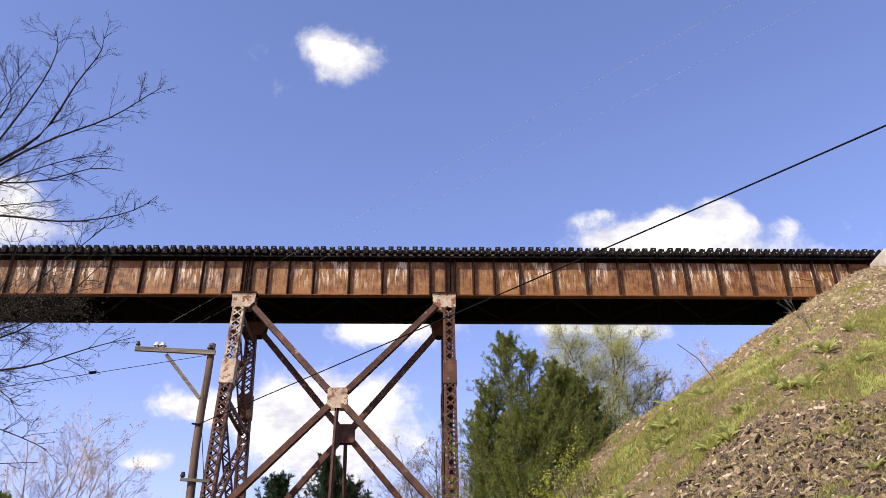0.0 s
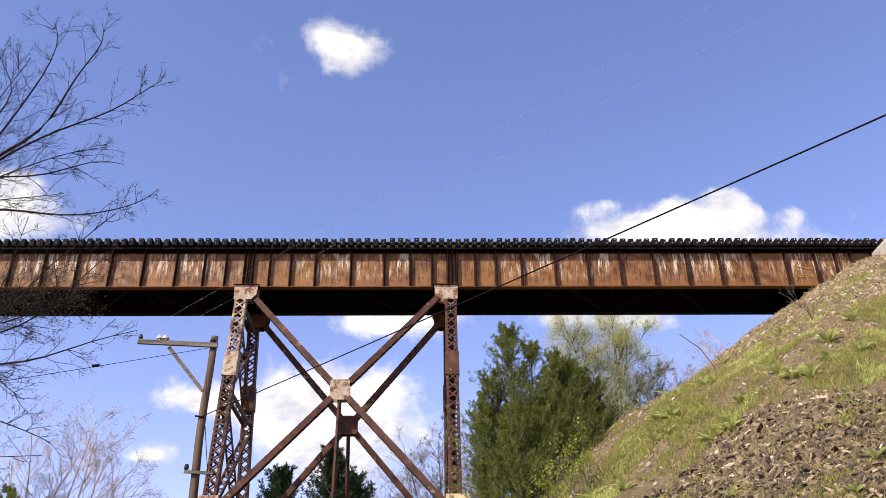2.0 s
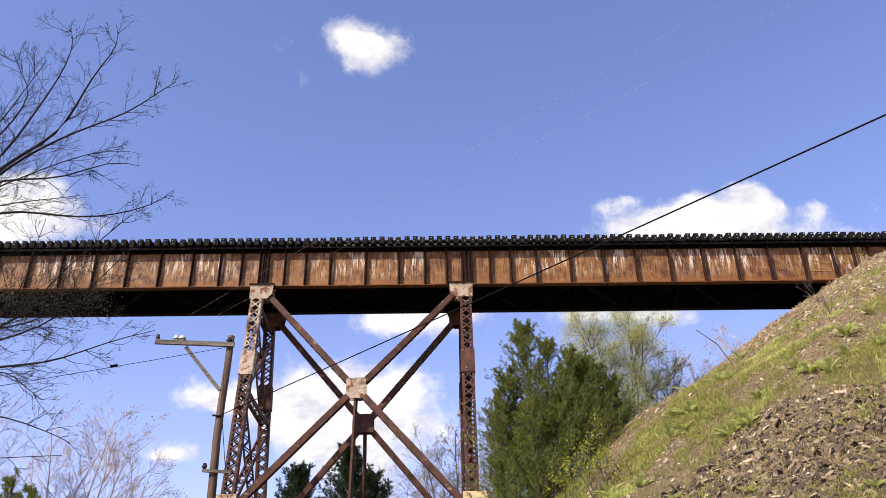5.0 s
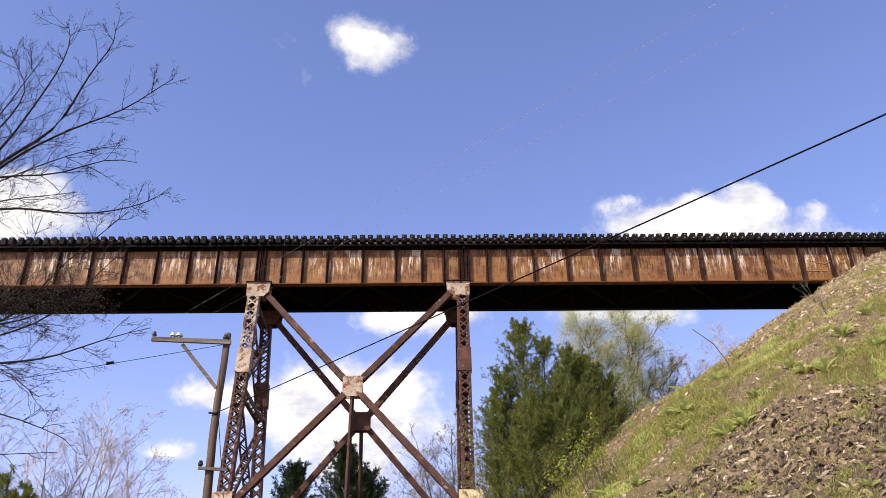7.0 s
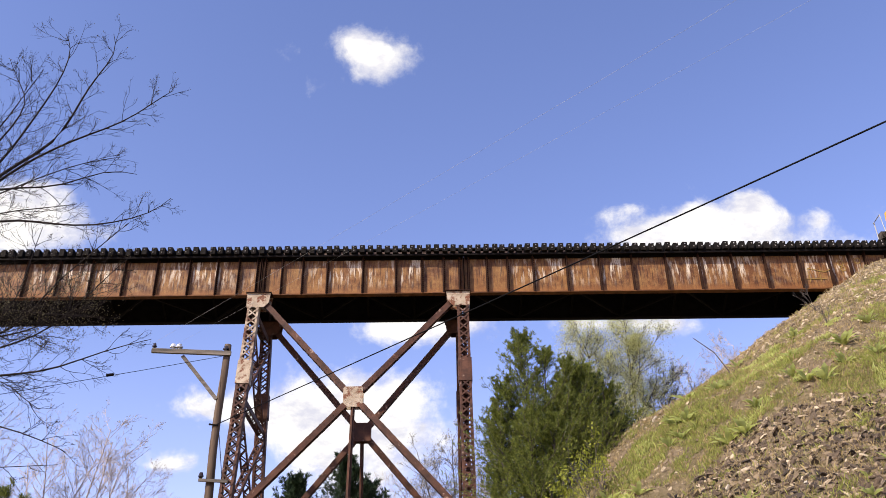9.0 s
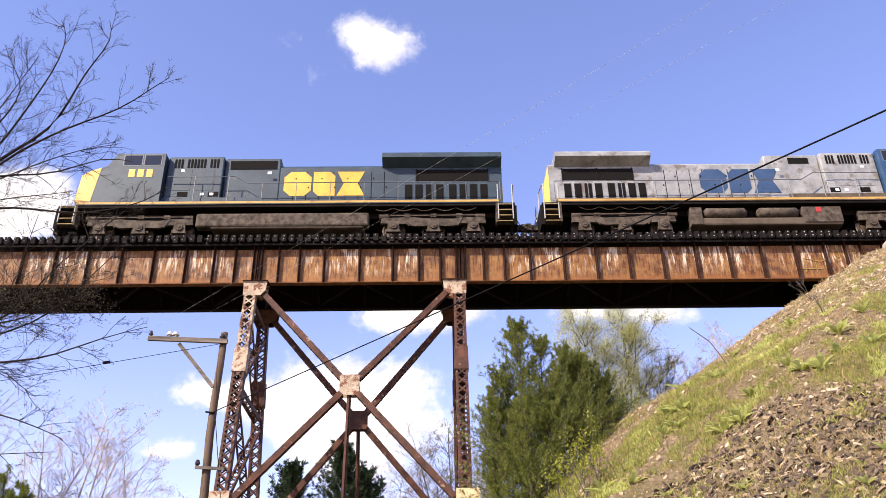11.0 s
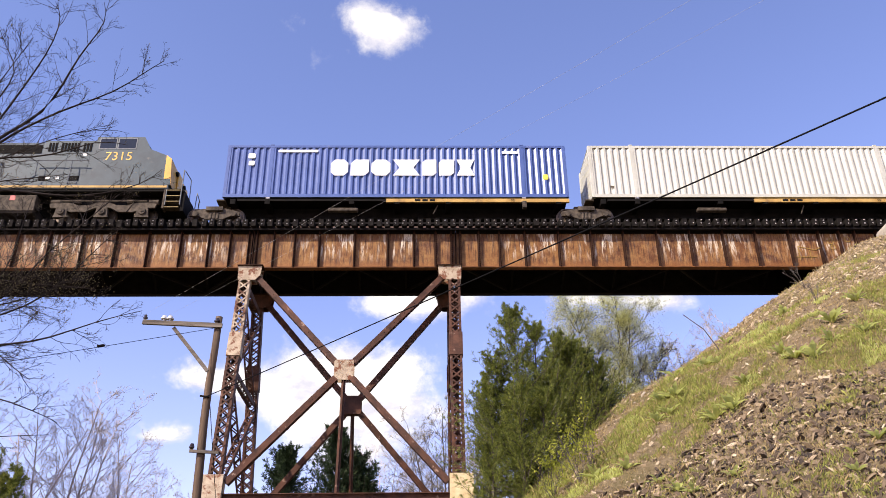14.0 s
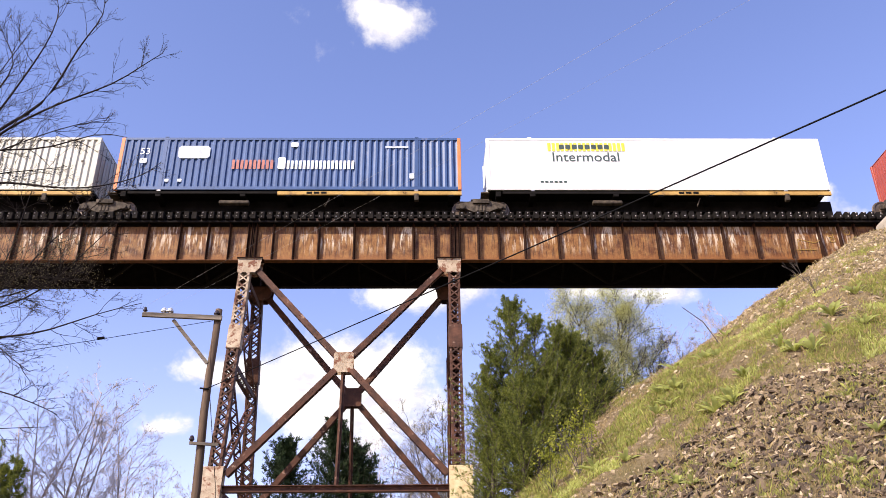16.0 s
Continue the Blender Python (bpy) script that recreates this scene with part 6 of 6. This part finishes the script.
def blades(name, count, accept, height, material, label, seed, zone, per=4, slim=0.045):
    rnd = random.Random(seed)
    vs, fs = [], []
    made = 0
    while made < count:
        x, y = rnd.uniform(zone[0], zone[1]), rnd.uniform(zone[2], zone[3])
        if not accept(x, y, rnd):
            continue
        z = rough(x, y) - 0.02
        for _ in range(per):
            a = rnd.uniform(0, math.tau)
            h = height * math.exp(rnd.gauss(0, 0.35))
            lean = rnd.uniform(0.1, 0.6)
            dx, dy = math.cos(a), math.sin(a)
            px, py = x + rnd.gauss(0, 0.05), y + rnd.gauss(0, 0.05)
            w = h * slim + 0.0025
            k = len(vs)
            vs += [(px - dy * w, py + dx * w, z), (px + dy * w, py - dx * w, z), (px + dx * h * lean * 0.4 + dy * w * 0.6, py + dy * h * lean * 0.4 - dx * w * 0.6, z + h * 0.6), (px + dx * h * lean, py + dy * h * lean, z + h * (1 - lean * 0.35))]
            fs += [(k, k + 1, k + 2), (k, k + 2, k + 3)]
        made += 1
    me = bpy.data.meshes.new(name)
    me.from_pydata(vs, [], fs)
    me.materials.append(material)
    return tagged(new(name, me), label, "grass", kind="stuff")


def grassy(x, y, r, gain=1.0):
    n = noise.noise(Vector((x * 0.45, y * 0.45, 9))) + 0.6 * noise.noise(Vector((x * 1.4, y * 1.4, 2)))
    p = 0.40 + 2.3 * n
    if in_shale(x, y):
        p = 0.03 + 0.9 * max(0, n - 0.35)
    elif in_gravel(x, y):
        p *= 0.03 if n < 0.3 else 0.3
    return r.random() < p * gain


blades("slope_grass", 44000, grassy, 0.085, GRASS, "thin yellow-green grass tufts on the slope", 71, ZONE, 6, 0.016)
blades("tall_grass", 7000, lambda x, y, r: grassy(x, y, r, 0.8) and noise.noise(Vector((x * 0.7, y * 0.7, 33))) > 0.05, 0.115, GRASS, "taller grass tufts standing out of the slope", 75, ZONE, 6, 0.012)
blades("dry_grass", 26000, lambda x, y, r: r.random() < 0.25 or grassy(x, y, r, 0.8), 0.10, DRY_GRASS, "dry straw-coloured grass stems on the slope", 72, ZONE, 5, 0.010)
blades("bank_grass", 1500, lambda x, y, r: grassy(x, y, r), 0.14, GRASS, "longer grass at the foot of the slope", 73, (2.0, 8.5, 20.5, 29.5), 6, 0.014)
blades("green_clumps", 4200, lambda x, y, r: not in_shale(x, y) and noise.noise(Vector((x * 0.9, y * 0.9, 21))) > 0.34 and not in_gravel(x, y), 0.10, WEED, "clumps of brighter green herbs on the slope", 74, ZONE, 7, 0.05)


def make_weed(x, y, size, seed):
    """A rosette plant with broad pointed leaves."""
    rnd = random.Random(seed)
    t = thing("rosette_weed", Matrix.Translation((x, y, rough(x, y) - 0.01)), "pale green rosette weed with pointed leaves on the slope", "plant", "rosette weeds")
    shape = bmesh.new()
    prof = ((0, 0.02, 0), (0.3, 0.11, 0.10), (0.65, 0.13, 0.14), (1.0, 0.0, 0.05))
    rows = [[shape.verts.new((sx, sy * w, sz - 0.012 * (1 - abs(sy)))) for sy in (-1, 0, 1)] for sx, w, sz in prof[:3]]
    tip = shape.verts.new((1.0, 0, 0.05))
    for a, b in zip(rows, rows[1:]):
        for i in range(2):
            shape.faces.new((a[i], a[i + 1], b[i + 1], b[i]))
    for i in range(2):
        shape.faces.new((rows[2][i], rows[2][i + 1], tip))
    me = finish(shape, "leaf", WEED)
    n = rnd.randint(10, 15)
    for k in range(n):
        ob = part("leaf", me, None, t)
        s = 1.6 * size * rnd.uniform(0.7, 1.15)
        ob.matrix_basis = pose(0, 0, 0.01, 0, 0, k * 360 / n + rnd.uniform(-15, 15)) @ pose(0, 0, 0, 0, -rnd.uniform(6, 40), 0) @ Matrix.Scale(s, 4)


for k, (x, y, s) in enumerate(((12.7, 28.0, 0.30), (11.7, 22.8, 0.36), (11.9, 21.6, 0.28), (10.1, 23.0, 0.30), (10.2, 22.3, 0.32), (10.5, 21.9, 0.36), (11.1, 21.9, 0.28), (11.2, 30.0, 0.26),
                               (9.2, 26.9, 0.34), (9.4, 26.1, 0.30), (8.6, 28.3, 0.38), (6.8, 24.8, 0.30), (7.2, 24.8, 0.28), (7.8, 22.6, 0.34), (8.2, 22.3, 0.34), (9.0, 23.2, 0.30))):
    make_weed(x, y, s, 80 + k)
for k, (x, y, s) in enumerate(((7.6, 25.4, 0.34), (5.8, 21.6, 0.26), (5.9, 20.4, 0.24), (6.0, 19.6, 0.22), (6.8, 19.1, 0.24), (5.4, 23.3, 0.30), (4.7, 24.0, 0.32), (9.3, 17.4, 0.22), (8.5, 17.0, 0.22), (7.3, 25.9, 0.26), (10.9, 24.6, 0.24), (13.2, 24.0, 0.28))):
    make_weed(x, y, s, 120 + k)


def make_shrub(x, y, h, seed):
    z = rough(x, y)
    t = thing("leafy_shrub", pose(x, y, z), "bright green leafy shrub shoots beside the cedar", "shrub", "bright shrubs")
    g = Growth(seed)
    for k in range(7):
        a = g.rnd.uniform(0, math.tau)
        g.branch(Vector((0, 0, -0.05)), Vector((0.4 * math.cos(a), 0.4 * math.sin(a), 1)), h * g.rnd.uniform(0.6, 1.0), 0.012, 2, 0.12, 0.08, (3, 5), 0.7, 0.4, 0.004)
    part("stem", g.bm, BARK, t)
    part("foliage", leaf_mesh("foliage", g.ends, 0.085, SHRUB, random.Random(seed), 2, 0.07, 0.6), None, t)


make_shrub(4.35, 24.6, 2.0, 91)
make_shrub(4.9, 25.4, 1.6, 92)
make_shrub(3.6, 25.0, 1.7, 93)


def make_stems(name, x, y, h, lean, seed, label, n=4):
    z = rough(x, y)
    g = Growth(seed)
    t = thing(name, pose(x, y, z), label, "plant")
    for k in range(n):
        g.branch(Vector((0, 0, -0.05)), Vector((lean + g.rnd.gauss(0, 0.25), 0, 1)), h * g.rnd.uniform(0.6, 1.0), 0.012, 2, 0.08, 0.02, (3, 4), 0.5, 0.4, 0.004)
    part("stem", g.bm, BARK, t)


make_stems("bare_shrub", 14.2, 29.0, 1.2, -0.6, 95, "dry leafless shrub on the crest of the slope")
make_stems("bare_shrub", 13.0, 26.0, 0.9, -0.1, 96, "dry leafless shrub on the grassy slope")
bms = bmesh.new()
tube(bms, [(10.75, 29.3, rough(10.75, 29.3) - 0.1), (10.3, 29.6, 13.9), (9.75, 30.0, 14.65)], [0.022, 0.02, 0.016], 6)
tagged(new("leaning_stake", finish(bms, "leaning_stake", BARK)), "thin dark stake leaning out of the slope", "stake")


# ---- clouds ----
def make_cloud_material():
    m, nt, b = nodes_of("glowing_cloud")
    nt.nodes.remove(b)
    at = nt.nodes.new("ShaderNodeAttribute")
    at.attribute_name = "puff"
    big = noise_node(nt, 0.013, 8, 0.62)
    fine = noise_node(nt, 0.045, 6, 0.6)
    add = nt.nodes.new("ShaderNodeMath")
    add.operation = "MULTIPLY_ADD"
    nt.links.new(big, add.inputs[0])
    add.inputs[1].default_value = 1.1
    nt.links.new(at.outputs["Fac"], add.inputs[2])
    add2 = nt.nodes.new("ShaderNodeMath")
    add2.operation = "MULTIPLY_ADD"
    nt.links.new(fine, add2.inputs[0])
    add2.inputs[1].default_value = 0.28
    nt.links.new(add.outputs[0], add2.inputs[2])
    mr = nt.nodes.new("ShaderNodeMapRange")
    mr.interpolation_type = "SMOOTHSTEP"
    mr.inputs["From Min"].default_value, mr.inputs["From Max"].default_value = 0.84, 1.60
    nt.links.new(add2.outputs[0], mr.inputs["Value"])
    # The sheet glows by itself in place of sunlight on the cloud.
    em = nt.nodes.new("ShaderNodeEmission")
    em.inputs["Strength"].default_value = 0.50
    # Grey-lavender noise patches paint the shaded parts of the cloud.
    body = ramp(nt, noise_node(nt, 0.0075, 6, 0.6, (1, 1.7, 1), offset=(40, 9, 3)), [(0.46, (1.0, 1.0, 1.0)), (0.66, (0.70, 0.72, 0.84))])
    nt.links.new(mixc(nt, ramp(nt, add2.outputs[0], bw((0.75, 0.0), (1.0, 1.0))), (0.80, 0.84, 1.0), body), em.inputs[0])
    tr = nt.nodes.new("ShaderNodeBsdfTransparent")
    ms = nt.nodes.new("ShaderNodeMixShader")
    nt.links.new(mr.outputs[0], ms.inputs[0])
    nt.links.new(tr.outputs[0], ms.inputs[1])
    nt.links.new(em.outputs[0], ms.inputs[2])
    nt.links.new(ms.outputs[0], nt.nodes["Material Output"].inputs[0])
    return m


CLOUD = make_cloud_material()
CLOUDS = []
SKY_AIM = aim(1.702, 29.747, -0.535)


def make_cloud(puffs, dist, drift, label):
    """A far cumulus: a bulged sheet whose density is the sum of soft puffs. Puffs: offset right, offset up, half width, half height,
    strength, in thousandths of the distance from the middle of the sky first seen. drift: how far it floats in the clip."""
    pf = np.array(puffs, float)
    x0, x1 = (pf[:, 0] - 2.2 * pf[:, 2]).min(), (pf[:, 0] + 2.2 * pf[:, 2]).max()
    y0, y1 = (pf[:, 1] - 2.2 * pf[:, 3]).min(), (pf[:, 1] + 2.2 * pf[:, 3]).max()
    cx, cy = (x0 + x1) / 2, (y0 + y1) / 2
    nx, ny = 56, 40
    k = dist / 1000
    verts, dens = [], []
    for j in range(ny):
        for i in range(nx):
            u, v = x0 + (x1 - x0) * i / (nx - 1), y0 + (y1 - y0) * j / (ny - 1)
            r2 = ((u - pf[:, 0]) / pf[:, 2]) ** 2 + ((v - pf[:, 1]) / pf[:, 3]) ** 2
            d = float(min(1.0, (pf[:, 4] * np.exp(-r2 * 0.9)).sum()))
            edge = min(i, nx - 1 - i, j, ny - 1 - j)
            d = d if edge > 2 else d * edge / 3 - 0.4
            verts.append(((u - cx) * k, (v - cy) * k, 60 * d * k / 2.5))
            dens.append(d)
    faces = [(j * nx + i, j * nx + i + 1, (j + 1) * nx + i + 1, (j + 1) * nx + i) for j in range(ny - 1) for i in range(nx - 1)]
    me = bpy.data.meshes.new("cloud")
    me.from_pydata(verts, [], faces)
    me.attributes.new("puff", "FLOAT", "POINT").data.foreach_set("value", dens)
    me.materials.append(CLOUD)
    ob = tagged(new("cloud", me), label, "cloud", "cumulus clouds")
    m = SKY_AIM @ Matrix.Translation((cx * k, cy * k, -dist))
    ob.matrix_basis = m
    ob.visible_shadow = False
    CLOUDS.append((ob, m, SKY_AIM.to_3x3() @ Vector((drift * k, 0, 0))))


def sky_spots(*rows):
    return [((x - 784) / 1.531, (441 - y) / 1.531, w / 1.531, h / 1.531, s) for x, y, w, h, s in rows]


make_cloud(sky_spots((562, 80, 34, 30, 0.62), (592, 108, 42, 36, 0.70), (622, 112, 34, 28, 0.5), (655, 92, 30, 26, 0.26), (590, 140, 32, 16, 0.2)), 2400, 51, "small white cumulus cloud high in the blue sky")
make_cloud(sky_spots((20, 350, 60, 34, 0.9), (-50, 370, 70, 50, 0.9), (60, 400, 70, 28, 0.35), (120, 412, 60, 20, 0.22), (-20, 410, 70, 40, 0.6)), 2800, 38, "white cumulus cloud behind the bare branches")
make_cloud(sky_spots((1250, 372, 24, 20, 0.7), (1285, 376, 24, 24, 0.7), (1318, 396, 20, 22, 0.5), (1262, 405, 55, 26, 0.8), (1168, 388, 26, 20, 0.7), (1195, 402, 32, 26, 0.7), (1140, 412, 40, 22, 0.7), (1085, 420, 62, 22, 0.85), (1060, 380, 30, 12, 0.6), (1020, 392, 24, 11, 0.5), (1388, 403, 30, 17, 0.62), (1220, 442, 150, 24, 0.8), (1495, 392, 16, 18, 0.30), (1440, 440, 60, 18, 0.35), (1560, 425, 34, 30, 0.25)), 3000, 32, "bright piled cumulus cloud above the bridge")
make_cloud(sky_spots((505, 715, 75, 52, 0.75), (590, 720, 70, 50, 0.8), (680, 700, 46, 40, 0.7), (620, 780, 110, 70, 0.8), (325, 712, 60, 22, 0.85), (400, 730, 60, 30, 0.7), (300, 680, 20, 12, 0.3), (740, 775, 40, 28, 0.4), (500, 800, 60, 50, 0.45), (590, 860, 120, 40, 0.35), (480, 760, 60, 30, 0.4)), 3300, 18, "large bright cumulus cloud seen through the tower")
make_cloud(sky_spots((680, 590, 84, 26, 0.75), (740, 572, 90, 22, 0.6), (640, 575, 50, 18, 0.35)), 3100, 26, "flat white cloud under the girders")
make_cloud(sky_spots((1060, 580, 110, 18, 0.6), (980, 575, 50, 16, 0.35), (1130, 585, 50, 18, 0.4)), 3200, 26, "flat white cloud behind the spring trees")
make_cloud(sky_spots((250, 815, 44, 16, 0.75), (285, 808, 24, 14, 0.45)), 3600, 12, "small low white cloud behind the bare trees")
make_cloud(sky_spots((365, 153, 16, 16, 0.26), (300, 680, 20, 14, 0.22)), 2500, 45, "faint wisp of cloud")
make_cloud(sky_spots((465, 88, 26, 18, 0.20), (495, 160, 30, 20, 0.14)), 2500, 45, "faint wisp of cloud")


# ---- motion of the train and the clouds ----
def motions():
    times = [-0.5 + 0.5 * k for k in range(35)]
    for ob, x_ref, turned in MOVERS:
        m = ob.matrix_basis.copy()
        walk(ob, [(t, pose(x_ref - TRAIN_SPEED * (t - 12.5), m.translation.y, m.translation.z, 0, 0, 180 if turned else 0)) for t in times])
    for ob, m, drift in CLOUDS:
        walk(ob, [(t, Matrix.Translation(drift * (t / 16.0)) @ m) for t in (-4.0, 0.0, 4.0, 8.0, 12.0, 16.0, 20.0)])


motions()
